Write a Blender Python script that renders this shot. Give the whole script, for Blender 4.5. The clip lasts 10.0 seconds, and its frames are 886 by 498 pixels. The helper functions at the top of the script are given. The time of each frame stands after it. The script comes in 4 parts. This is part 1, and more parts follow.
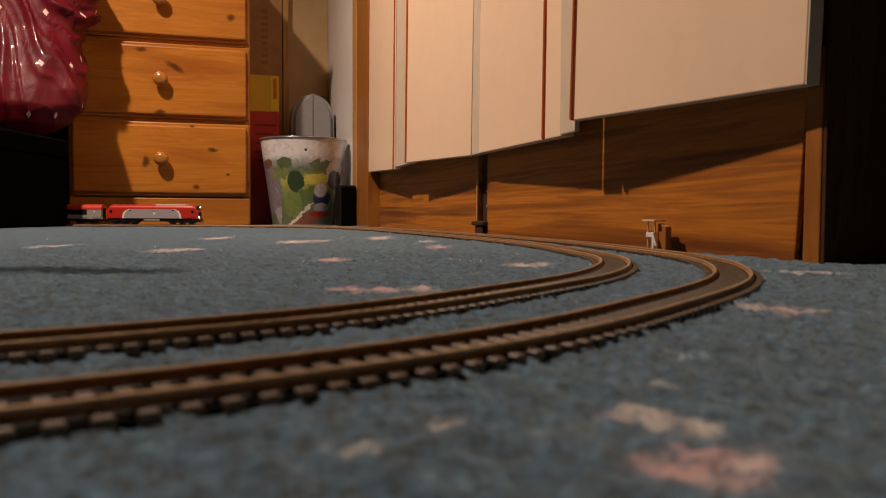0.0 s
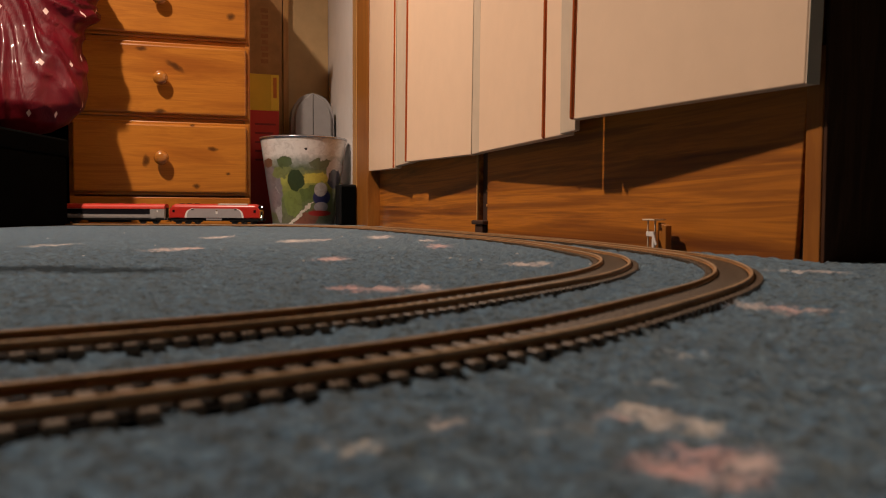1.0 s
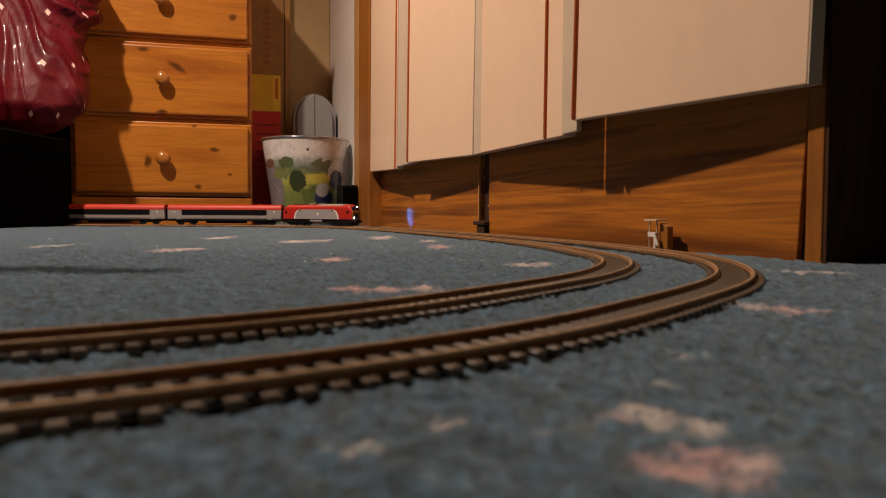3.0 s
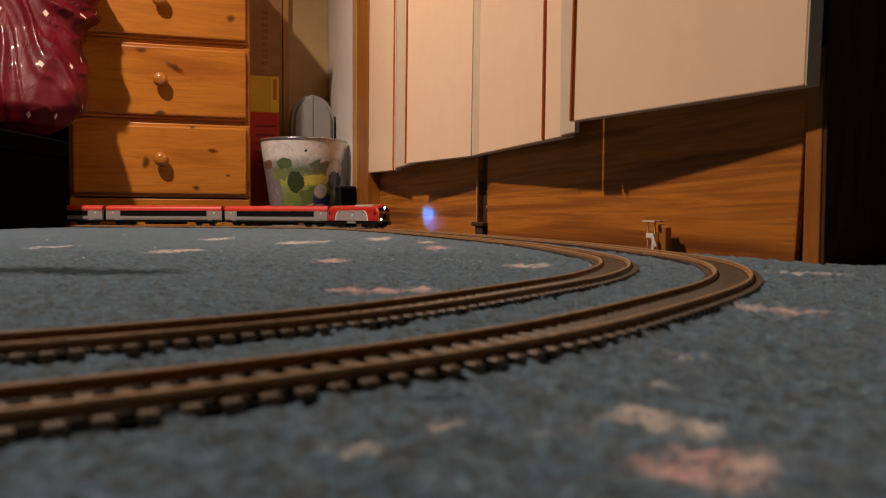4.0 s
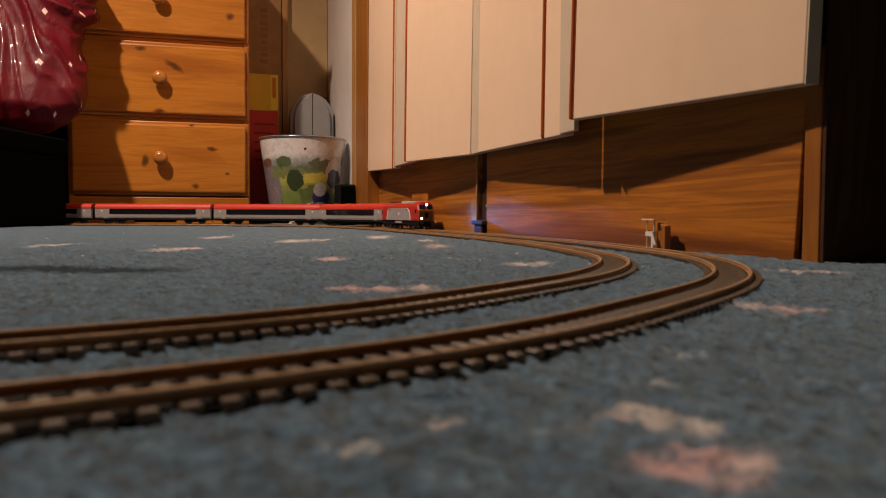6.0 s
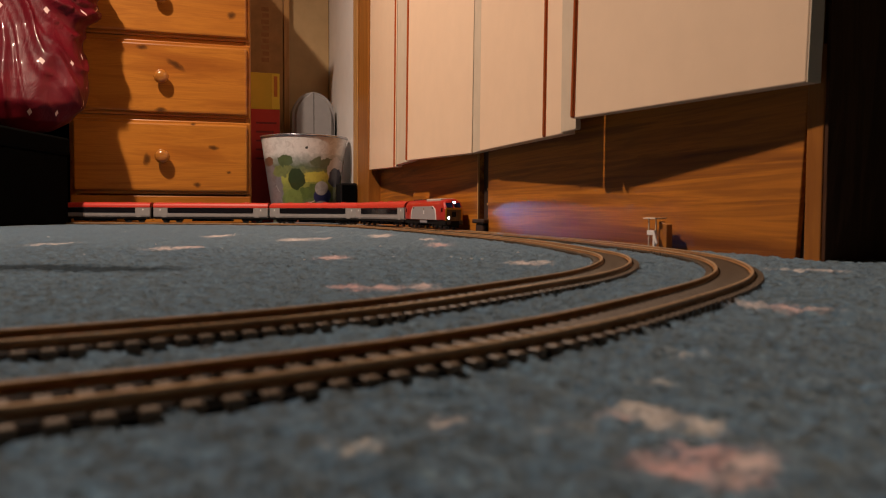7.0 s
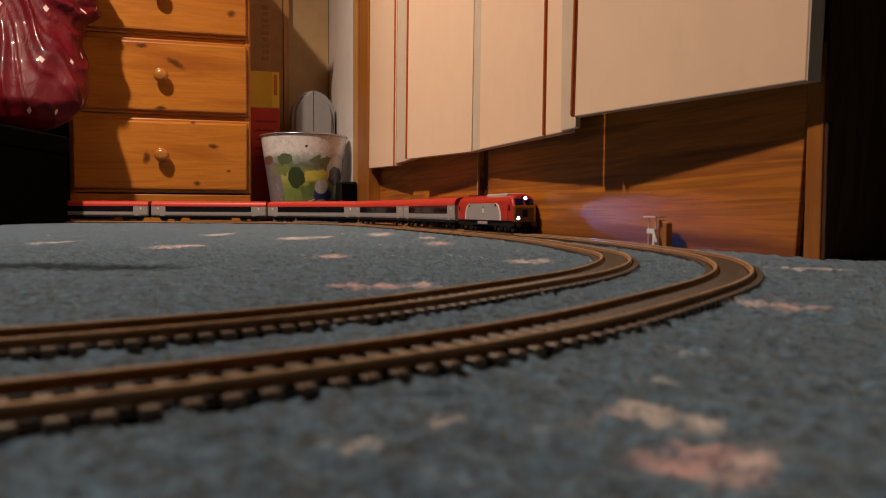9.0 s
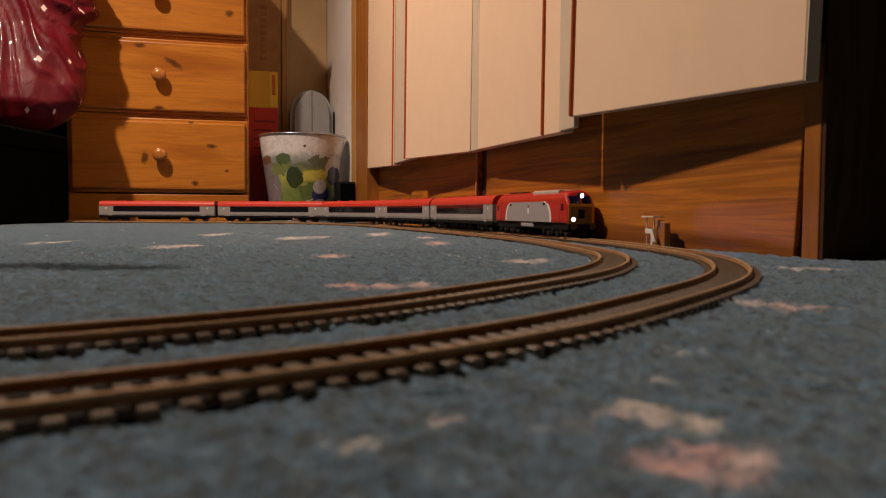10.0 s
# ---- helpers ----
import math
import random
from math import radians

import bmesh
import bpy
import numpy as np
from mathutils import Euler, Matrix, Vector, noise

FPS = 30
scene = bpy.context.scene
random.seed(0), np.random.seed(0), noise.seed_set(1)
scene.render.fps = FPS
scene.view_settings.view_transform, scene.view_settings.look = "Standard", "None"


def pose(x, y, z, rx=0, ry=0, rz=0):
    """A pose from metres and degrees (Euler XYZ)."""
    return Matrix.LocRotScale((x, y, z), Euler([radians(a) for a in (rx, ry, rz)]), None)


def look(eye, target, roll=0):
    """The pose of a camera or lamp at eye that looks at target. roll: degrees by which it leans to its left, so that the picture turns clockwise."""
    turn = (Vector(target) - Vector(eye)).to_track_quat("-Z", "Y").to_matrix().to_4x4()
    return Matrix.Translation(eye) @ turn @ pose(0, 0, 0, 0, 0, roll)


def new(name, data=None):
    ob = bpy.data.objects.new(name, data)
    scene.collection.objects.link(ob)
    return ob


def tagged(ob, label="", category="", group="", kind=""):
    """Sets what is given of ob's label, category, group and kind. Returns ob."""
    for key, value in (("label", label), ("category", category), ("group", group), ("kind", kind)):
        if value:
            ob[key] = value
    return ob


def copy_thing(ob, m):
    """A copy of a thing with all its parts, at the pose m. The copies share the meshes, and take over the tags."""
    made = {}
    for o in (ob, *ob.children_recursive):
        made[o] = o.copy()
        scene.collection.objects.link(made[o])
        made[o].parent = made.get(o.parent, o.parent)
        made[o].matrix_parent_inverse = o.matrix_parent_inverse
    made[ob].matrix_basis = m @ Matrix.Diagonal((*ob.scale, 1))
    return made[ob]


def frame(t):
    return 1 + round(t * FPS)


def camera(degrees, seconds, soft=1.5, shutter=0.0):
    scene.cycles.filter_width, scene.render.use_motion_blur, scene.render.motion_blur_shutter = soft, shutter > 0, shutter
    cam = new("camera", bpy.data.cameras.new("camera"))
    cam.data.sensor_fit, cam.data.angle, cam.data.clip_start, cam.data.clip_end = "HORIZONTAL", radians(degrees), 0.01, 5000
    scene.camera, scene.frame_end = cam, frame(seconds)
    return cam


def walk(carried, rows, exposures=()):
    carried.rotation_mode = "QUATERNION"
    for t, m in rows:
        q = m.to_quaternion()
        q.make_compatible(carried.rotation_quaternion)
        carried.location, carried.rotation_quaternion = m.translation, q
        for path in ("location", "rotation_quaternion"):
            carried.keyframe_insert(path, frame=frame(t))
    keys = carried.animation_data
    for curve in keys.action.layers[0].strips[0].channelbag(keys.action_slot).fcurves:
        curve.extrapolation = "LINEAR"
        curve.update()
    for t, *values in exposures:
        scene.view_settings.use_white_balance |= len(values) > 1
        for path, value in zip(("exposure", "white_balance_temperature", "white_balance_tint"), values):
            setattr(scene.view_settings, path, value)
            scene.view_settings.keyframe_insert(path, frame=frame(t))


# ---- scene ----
# ---- camera and its walk ----
EYE = Vector((0.0, 0.0, 0.0328))
FOCAL = 784 / math.tan(radians(30))
cam = camera(60, 10.0, soft=1.05)
cam.data.dof.use_dof = True
cam.data.dof.focus_distance = 1.5
cam.data.dof.aperture_fstop = 22


def aim(dx, dy):
    """The camera stands on the carpet and only wobbles a little."""
    tilt = -0.0437 + dy / FOCAL
    yaw = -dx / FOCAL
    way = Vector((math.sin(yaw) * math.cos(tilt), math.cos(yaw) * math.cos(tilt), math.sin(tilt)))
    return look(EYE, EYE + way, 0.29)


WOBBLE = [(0, 0, 0), (0.5, 1.2, 0), (1, 0.2, -1.5), (1.5, 2.5, -3), (2, 2.8, -1), (2.5, 3.4, -1), (4, 0, 1.5),
          (4.5, -1.7, 1.8), (5, -1.6, 1.6), (5.5, -1.8, 0.2), (7, 1.5, -3.8), (7.5, 2.0, -4.2), (8, 3, -4.5),
          (8.5, 2.7, -5), (9, 1.2, -6.3), (9.5, 0.8, -7.3), (10, -1.7, -6.5)]
walk(cam, [(t, aim(dx, dy)) for t, dx, dy in WOBBLE])

# ---- light ----
world = bpy.data.worlds.new("room_dark")
scene.world = world
world.use_nodes = True
world.node_tree.nodes["Background"].inputs["Color"].default_value = (0.02, 0.014, 0.01, 1)
world.node_tree.nodes["Background"].inputs["Strength"].default_value = 0.05

bulb = bpy.data.lights.new("shaded_lamp", "SPOT")
bulb.energy, bulb.color, bulb.shadow_soft_size = 192, (1.0, 0.735, 0.56), 0.035
bulb.spot_size, bulb.spot_blend = radians(134), 1.0
LAMP = Vector((-1.06, 1.08, 1.77))
new("shaded_lamp", bulb).matrix_basis = look(LAMP, Vector((-0.56, 1.16, 0.1)))
scene.view_settings.exposure = 0.0

ROOM = pose(0, 0, 0, 0, 0, 16)


# ---- materials ----
def nodes_of(name):
    m = bpy.data.materials.new(name)
    m.use_nodes = True
    nt = m.node_tree
    return m, nt, nt.nodes["Principled BSDF"]


def rgb(c):
    return (c[0], c[1], c[2], 1.0)


def ramp(nt, fac, stops):
    r = nt.nodes.new("ShaderNodeValToRGB")
    while len(r.color_ramp.elements) < len(stops):
        r.color_ramp.elements.new(0.5)
    for e, (p, c) in zip(r.color_ramp.elements, stops):
        e.position, e.color = p, rgb(c)
    nt.links.new(fac, r.inputs["Fac"])
    return r.outputs["Color"]


def coords(nt, scale=(1, 1, 1), turn=(0, 0, 0), kind="Object"):
    tc = nt.nodes.new("ShaderNodeTexCoord")
    mp = nt.nodes.new("ShaderNodeMapping")
    mp.inputs["Scale"].default_value = scale
    mp.inputs["Rotation"].default_value = turn
    nt.links.new(tc.outputs[kind], mp.inputs["Vector"])
    return mp.outputs["Vector"]


def noise_tex(nt, vec, scale, detail=4, rough=0.6, distortion=0.0):
    n = nt.nodes.new("ShaderNodeTexNoise")
    n.inputs["Scale"].default_value, n.inputs["Detail"].default_value = scale, detail
    n.inputs["Roughness"].default_value, n.inputs["Distortion"].default_value = rough, distortion
    nt.links.new(vec, n.inputs["Vector"])
    return n.outputs["Fac"]


def mix(nt, a, b, fac, mode="MIX"):
    m = nt.nodes.new("ShaderNodeMix")
    m.data_type, m.blend_type = "RGBA", mode
    for sock, v in ((m.inputs["Factor"], fac), (m.inputs["A"], a), (m.inputs["B"], b)):
        if isinstance(v, bpy.types.NodeSocket):
            nt.links.new(v, sock)
        elif isinstance(v, (int, float)):
            sock.default_value = v
        else:
            sock.default_value = rgb(v)
    return m.outputs["Result"]


def bump(nt, bsdf, height, strength, distance):
    b = nt.nodes.new("ShaderNodeBump")
    b.inputs["Strength"].default_value, b.inputs["Distance"].default_value = strength, distance
    nt.links.new(height, b.inputs["Height"])
    nt.links.new(b.outputs["Normal"], bsdf.inputs["Normal"])


def plain(name, col, rough=0.5, metal=0.0, vary=0.12, scale=30.0, coat=0.0, relief=0.0, gloss=0.5):
    """Paint, plastic or metal with a slight mottling at two scales."""
    m, nt, b = nodes_of(name)
    v = coords(nt)
    n1 = noise_tex(nt, v, scale, 5)
    n2 = noise_tex(nt, v, scale * 0.13, 2)
    dark = tuple(c * (1 - vary) for c in col)
    light = tuple(min(1, c * (1 + vary * 0.6)) for c in col)
    c1 = ramp(nt, n1, [(0.3, dark), (0.7, light)])
    c2 = ramp(nt, n2, [(0.3, (1 - vary * 0.8,) * 3), (0.7, (1, 1, 1))])
    nt.links.new(mix(nt, c1, c2, 1.0, "MULTIPLY"), b.inputs["Base Color"])
    b.inputs["Roughness"].default_value, b.inputs["Metallic"].default_value = rough, metal
    b.inputs["Coat Weight"].default_value = coat
    b.inputs["Specular IOR Level"].default_value = gloss
    if relief:
        bump(nt, b, n1, 0.4, relief)
    return m


def glow(name, col, power):
    m, nt, b = nodes_of(name)
    b.inputs["Base Color"].default_value = rgb(col)
    b.inputs["Emission Color"].default_value = rgb(col)
    b.inputs["Emission Strength"].default_value = power
    return m


def wood(name, light, dark, along, grain=9.0, rough=0.4, coat=0.0, knots=(), stretch=0.22):
    """Wood with stretched growth rings; along: the axis of the grain (0, 1 or 2); knots: x, z, half width, half height, slant."""
    m, nt, b = nodes_of(name)
    s = [grain * 2.4] * 3
    s[along] = grain * stretch
    v = coords(nt, s)
    n1 = noise_tex(nt, v, 1.0, 5, 0.62, 1.2 if stretch > 0.1 else 0.45)
    s2 = [260.0] * 3
    s2[along] = 9.0
    n2 = noise_tex(nt, coords(nt, s2), 1.0, 3, 0.6)
    mid = tuple((p + q) / 2 for p, q in zip(light, dark))
    c = ramp(nt, n1, [(0.34, dark), (0.46, mid), (0.52, light), (0.60, mid), (0.72, light)])
    f = ramp(nt, n2, [(0.35, (0.86, 0.83, 0.79)), (0.6, (1, 1, 1))])
    c = mix(nt, c, f, 0.7, "MULTIPLY")
    if knots:
        wob = nt.nodes.new("ShaderNodeTexNoise")
        wob.inputs["Scale"].default_value, wob.inputs["Detail"].default_value = 55, 3
        v0 = coords(nt)
        nt.links.new(v0, wob.inputs["Vector"])
        vm = nt.nodes.new("ShaderNodeVectorMath")
        vm.operation = "MULTIPLY_ADD"
        nt.links.new(wob.outputs["Color"], vm.inputs[0])
        vm.inputs[1].default_value = (0.016, 0, 0.010)
        nt.links.new(v0, vm.inputs[2])
        for x, z, rx, rz, slant in knots:
            mp = nt.nodes.new("ShaderNodeMapping")
            mp.vector_type = "TEXTURE"
            mp.inputs["Location"].default_value = (x + 0.008, 0, z + 0.005)
            mp.inputs["Rotation"].default_value = (0, radians(slant), 0)
            mp.inputs["Scale"].default_value = (rx, 1000, rz)
            nt.links.new(vm.outputs[0], mp.inputs["Vector"])
            ln = nt.nodes.new("ShaderNodeVectorMath")
            ln.operation = "LENGTH"
            nt.links.new(mp.outputs["Vector"], ln.inputs[0])
            k = ramp(nt, ln.outputs["Value"], [(0.30, (0.95, 0.95, 0.95)), (0.65, (0.62, 0.62, 0.62)), (1.15, (0, 0, 0))])
            c = mix(nt, c, tuple(q * 0.24 for q in dark), k)
    nt.links.new(c, b.inputs["Base Color"])
    b.inputs["Roughness"].default_value = rough
    b.inputs["Coat Weight"].default_value = coat
    b.inputs["Coat Roughness"].default_value = 0.2
    bump(nt, b, n2, 0.15, 0.0004)
    return m


def carpet_material():
    m, nt, b = nodes_of("blue_carpet")
    v = coords(nt)
    n1 = noise_tex(nt, v, 700, 3, 0.7)
    n2 = noise_tex(nt, v, 170, 5, 0.7)
    n4 = noise_tex(nt, v, 330, 2, 0.5)
    n3 = noise_tex(nt, v, 9, 3)
    base = ramp(nt, n2, [(0.30, (0.005, 0.020, 0.042)), (0.47, (0.036, 0.098, 0.182)), (0.62, (0.086, 0.184, 0.300)), (0.75, (0.20, 0.33, 0.41))])
    tuft = ramp(nt, n1, [(0.3, (0.40, 0.40, 0.40)), (0.68, (1.25, 1.25, 1.25))])
    broad = ramp(nt, n3, [(0.3, (0.70, 0.76, 0.82)), (0.7, (1.1, 1.08, 1.05))])
    c = mix(nt, base, tuft, 1.0, "MULTIPLY")
    c = mix(nt, c, broad, 1.0, "MULTIPLY")
    pits = ramp(nt, n4, [(0.36, (0.16, 0.18, 0.22)), (0.45, (0.88, 0.88, 0.88)), (0.64, (1.3, 1.3, 1.3))])
    c = mix(nt, c, pits, 1.0, "MULTIPLY")
    at = nt.nodes.new("ShaderNodeAttribute")
    at.attribute_name = "fleck"
    fl = mix(nt, at.outputs["Color"], tuft, 0.7, "MULTIPLY")
    edge = nt.nodes.new("ShaderNodeMath")
    edge.operation = "MULTIPLY_ADD"
    nt.links.new(noise_tex(nt, v, 130, 6, 0.8), edge.inputs[0])
    edge.inputs[1].default_value = 4.6
    edge.inputs[2].default_value = -2.3
    sm = nt.nodes.new("ShaderNodeMath")
    sm.operation = "ADD"
    nt.links.new(at.outputs["Alpha"], sm.inputs[0])
    nt.links.new(edge.outputs[0], sm.inputs[1])
    mask = ramp(nt, sm.outputs[0], [(0.12, (0, 0, 0)), (1.0, (1, 1, 1))])
    c = mix(nt, c, fl, mask)
    # darker patches with less sheen
    wn = nt.nodes.new("ShaderNodeAttribute")
    wn.attribute_name = "dulled"
    c = mix(nt, c, (0.012, 0.020, 0.026), ramp(nt, wn.outputs["Fac"], [(0.0, (0, 0, 0)), (1.0, (0.85, 0.85, 0.85))]))
    nap = nt.nodes.new("ShaderNodeMath")
    nap.operation = "MULTIPLY_ADD"
    nt.links.new(wn.outputs["Fac"], nap.inputs[0])
    nap.inputs[1].default_value, nap.inputs[2].default_value = -0.42, 0.5
    nt.links.new(nap.outputs[0], b.inputs["Sheen Weight"])
    nt.links.new(c, b.inputs["Base Color"])
    b.inputs["Roughness"].default_value = 0.95
    b.inputs["Specular IOR Level"].default_value = 0.1
    b.inputs["Sheen Tint"].default_value = (0.76, 0.94, 1.0, 1.0)
    b.inputs["Sheen Roughness"].default_value = 0.6
    bump(nt, b, n1, 0.9, 0.0015)
    return m


CARPET = carpet_material()
PINE = wood("honey_pine", (0.58, 0.225, 0.028), (0.40, 0.130, 0.015), 0, 6, 0.33, 0.4,
            ((0.442, 0.607, 0.014, 0.012, 0), (0.197, 0.500, 0.020, 0.008, 0), (0.287, 0.455, 0.034, 0.010, 32), (0.389, 0.221, 0.017, 0.009, 0),
             (0.332, 0.289, 0.008, 0.005, 0), (0.342, 0.111, 0.013, 0.008, 0), (0.205, 0.182, 0.012, 0.022, 0), (0.245, 0.325, 0.020, 0.008, 0),
             (0.430, 0.150, 0.010, 0.006, 0), (0.120, 0.700, 0.016, 0.010, 0), (0.350, 0.820, 0.018, 0.010, 0)))
PINE_UP = wood("honey_pine_upright", (0.58, 0.24, 0.04), (0.44, 0.155, 0.022), 2, 7, 0.35, 0.3)
KNOBWOOD = wood("knob_pine", (0.50, 0.20, 0.035), (0.36, 0.12, 0.02), 0, 20, 0.2, 0.8)
TEAK = wood("teak_veneer", (0.50, 0.175, 0.013), (0.16, 0.044, 0.003), 1, 20, 0.5, 0.0, stretch=0.07)
TEAK_UP = wood("teak_veneer_upright", (0.38, 0.145, 0.022), (0.22, 0.072, 0.011), 2, 7, 0.4, 0.1)
# Dark brown veneer; the shade on the end panel is in the colour too.
SHADED_VENEER = wood("dark_shaded_veneer", (0.080, 0.036, 0.018), (0.036, 0.015, 0.008), 2, 14, 0.6)
SHADED_VENEER.node_tree.nodes["Principled BSDF"].inputs["Specular IOR Level"].default_value = 0.15
CREAM = plain("cream_laminate", (0.90, 0.68, 0.49), 0.32, 0, 0.03, 25)
CREAM_EDGE = plain("cream_edging", (0.66, 0.55, 0.42), 0.45, 0, 0.06, 40)
COPPER = plain("copper_strip", (0.78, 0.18, 0.05), 0.26, 0.45, 0.15, 60)
WALLPAPER = plain("beige_wallpaper", (0.60, 0.42, 0.21), 0.8, 0, 0.10, 14, relief=0.0004)
WHITE = plain("white_gloss_paint", (0.80, 0.78, 0.76), 0.4, 0, 0.05, 18)
# Unseen walls and ceiling: colours held down to limit bounced fill light.
DIMWALL = plain("dim_wallpaper", (0.32, 0.23, 0.15), 0.85, 0, 0.1, 12)
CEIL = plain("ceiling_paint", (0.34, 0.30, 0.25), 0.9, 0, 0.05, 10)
RAIL = plain("tarnished_nickel_rail", (0.55, 0.38, 0.22), 0.42, 0.3, 0.30, 180)
RAILSIDE = plain("browned_rail_web", (0.42, 0.215, 0.080), 0.5, 0.15, 0.3, 150)
SLEEPER = plain("brown_plastic_sleeper", (0.118, 0.084, 0.054), 0.5, 0, 0.35, 120, relief=0.0003)
# Near-black: webbing and the shade between sleepers, both put into the colour.
GAP_SHADE = plain("black_gap_shade", (0.010, 0.009, 0.008), 0.8, 0, 0.3, 150, gloss=0.1)
JOINER = plain("bright_fishplate", (0.75, 0.60, 0.42), 0.3, 1.0, 0.2, 200)


# ---- mesh helpers ----
def part(name, bm, material, parent=None, label="", smooth=False):
    me = bpy.data.meshes.new(name)
    bm.normal_update()
    bm.to_mesh(me)
    bm.free()
    mats = material if isinstance(material, (list, tuple)) else [material]
    for mm in mats:
        me.materials.append(mm)
    if smooth:
        for p in me.polygons:
            p.use_smooth = True
    ob = new(name, me)
    if parent is not None:
        ob.parent = parent
    if label:
        ob["label"] = label
    return ob


def thing(name, label, category, m=Matrix(), group="", kind=""):
    e = new(name)
    e.empty_display_size = 0.05
    e.matrix_basis = m
    return tagged(e, label, category, group, kind)


def box(x0, y0, z0, x1, y1, z1, bevel=0.0, seg=2, bm=None):
    bm = bm or bmesh.new()
    r = bmesh.ops.create_cube(bm, size=1.0)
    vs = r["verts"]
    for v in vs:
        v.co = Vector(((x0 + x1) / 2 + v.co.x * (x1 - x0), (y0 + y1) / 2 + v.co.y * (y1 - y0), (z0 + z1) / 2 + v.co.z * (z1 - z0)))
    if bevel:
        es = list({e for v in vs for e in v.link_edges})
        bmesh.ops.bevel(bm, geom=es, offset=bevel, segments=seg, affect="EDGES", profile=0.5)
    return bm


def lathe(profile, n=32, bm=None, m=Matrix()):
    """Turns (radius, height) pairs about z."""
    bm = bm or bmesh.new()
    rings = []
    for r, z in profile:
        if r < 1e-6:
            rings.append([bm.verts.new(m @ Vector((0, 0, z)))])
        else:
            rings.append([bm.verts.new(m @ Vector((r * math.cos(2 * math.pi * k / n), r * math.sin(2 * math.pi * k / n), z))) for k in range(n)])
    for a, b in zip(rings[:-1], rings[1:]):
        for k in range(n):
            q = [a[k % len(a)], a[(k + 1) % n % len(a)], b[(k + 1) % n % len(b)], b[k % len(b)]]
            u = []
            for v in q:
                if v not in u:
                    u.append(v)
            if len(u) > 2:
                bm.faces.new(u)
    bmesh.ops.recalc_face_normals(bm, faces=bm.faces)
    return bm


# ---- track plan: headings (degrees) along the outer line, in metres from its near end ----
KNOT = [-0.35, 0, 0.1, 0.2, 0.3, 0.4, 0.5, 0.6, 0.75, 0.95, 1.25, 1.55, 1.8, 2.05, 2.3, 2.6, 5.2]
HEAD = [28.2, 28.2, 38.8, 54.2, 57.1, 69.8, 80.0, 94.2, 97.1, 105.2, 107.8, 109.9, 116.8, 145.9, 177.8, 180, 180]
SPACING = 0.0642
RAIL_TOP = 0.005
STEP = 0.004
S_ARR = np.arange(-0.35, 4.2, STEP)
TH = np.radians(np.interp(S_ARR, KNOT, HEAD))
_d = np.stack([np.cos(TH), np.sin(TH)], 1) * STEP
LINE = np.concatenate([[[0, 0]], np.cumsum((_d[:-1] + _d[1:]) / 2, 0)])
LINE += np.array([-0.1034, 0.0950]) - np.array([np.interp(0, S_ARR, LINE[:, 0]), np.interp(0, S_ARR, LINE[:, 1])])


def on_line(s, off=0.0):
    """Place and heading on the line that runs off metres inside the outer track."""
    th = np.interp(s, S_ARR, TH)
    return (np.interp(s, S_ARR, LINE[:, 0]) - off * math.sin(th), np.interp(s, S_ARR, LINE[:, 1]) + off * math.cos(th), th)


def sweep(profile, off, s0, s1, step=0.012):
    """A bar of the (across, height) profile along the line."""
    bm = bmesh.new()
    n = int((s1 - s0) / step)
    last = None
    for i in range(n + 1):
        x, y, th = on_line(s0 + (s1 - s0) * i / n, off)
        ring = [bm.verts.new((x - a * math.sin(th), y + a * math.cos(th), z)) for a, z in profile]
        if last:
            k = len(ring)
            for j in range(k):
                bm.faces.new((last[j], last[(j + 1) % k], ring[(j + 1) % k], ring[j]))
        else:
            bm.faces.new(ring)
        last = ring
    bm.faces.new(last[::-1])
    bmesh.ops.recalc_face_normals(bm, faces=bm.faces)
    return bm


FOOT = [(-0.0013, 0.0028), (0.0013, 0.0028), (0.0012, 0.0031), (0.0004, 0.0033), (0.0004, 0.0041), (-0.0004, 0.0041), (-0.0004, 0.0033), (-0.0012, 0.0031)]
HEADP = [(-0.0005, 0.0041), (0.0005, 0.0041), (0.0007, 0.0043), (0.0007, 0.0048), (0.0005, 0.005), (-0.0005, 0.005), (-0.0007, 0.0048), (-0.0007, 0.0043)]


def sleeper_bm():
    bm = box(-0.0016, -0.0140, -0.001, 0.0016, 0.0140, 0.0028, 0.0003, 1)
    for side in (-0.0087, 0.0087):
        for k in (-1, 1):
            box(-0.0007, side + k * 0.0017 - 0.0004, 0.0026, 0.0007, side + k * 0.0017 + 0.0004, 0.0032, bm=bm)
    return bm


SLEEPER_PITCH = 0.0064


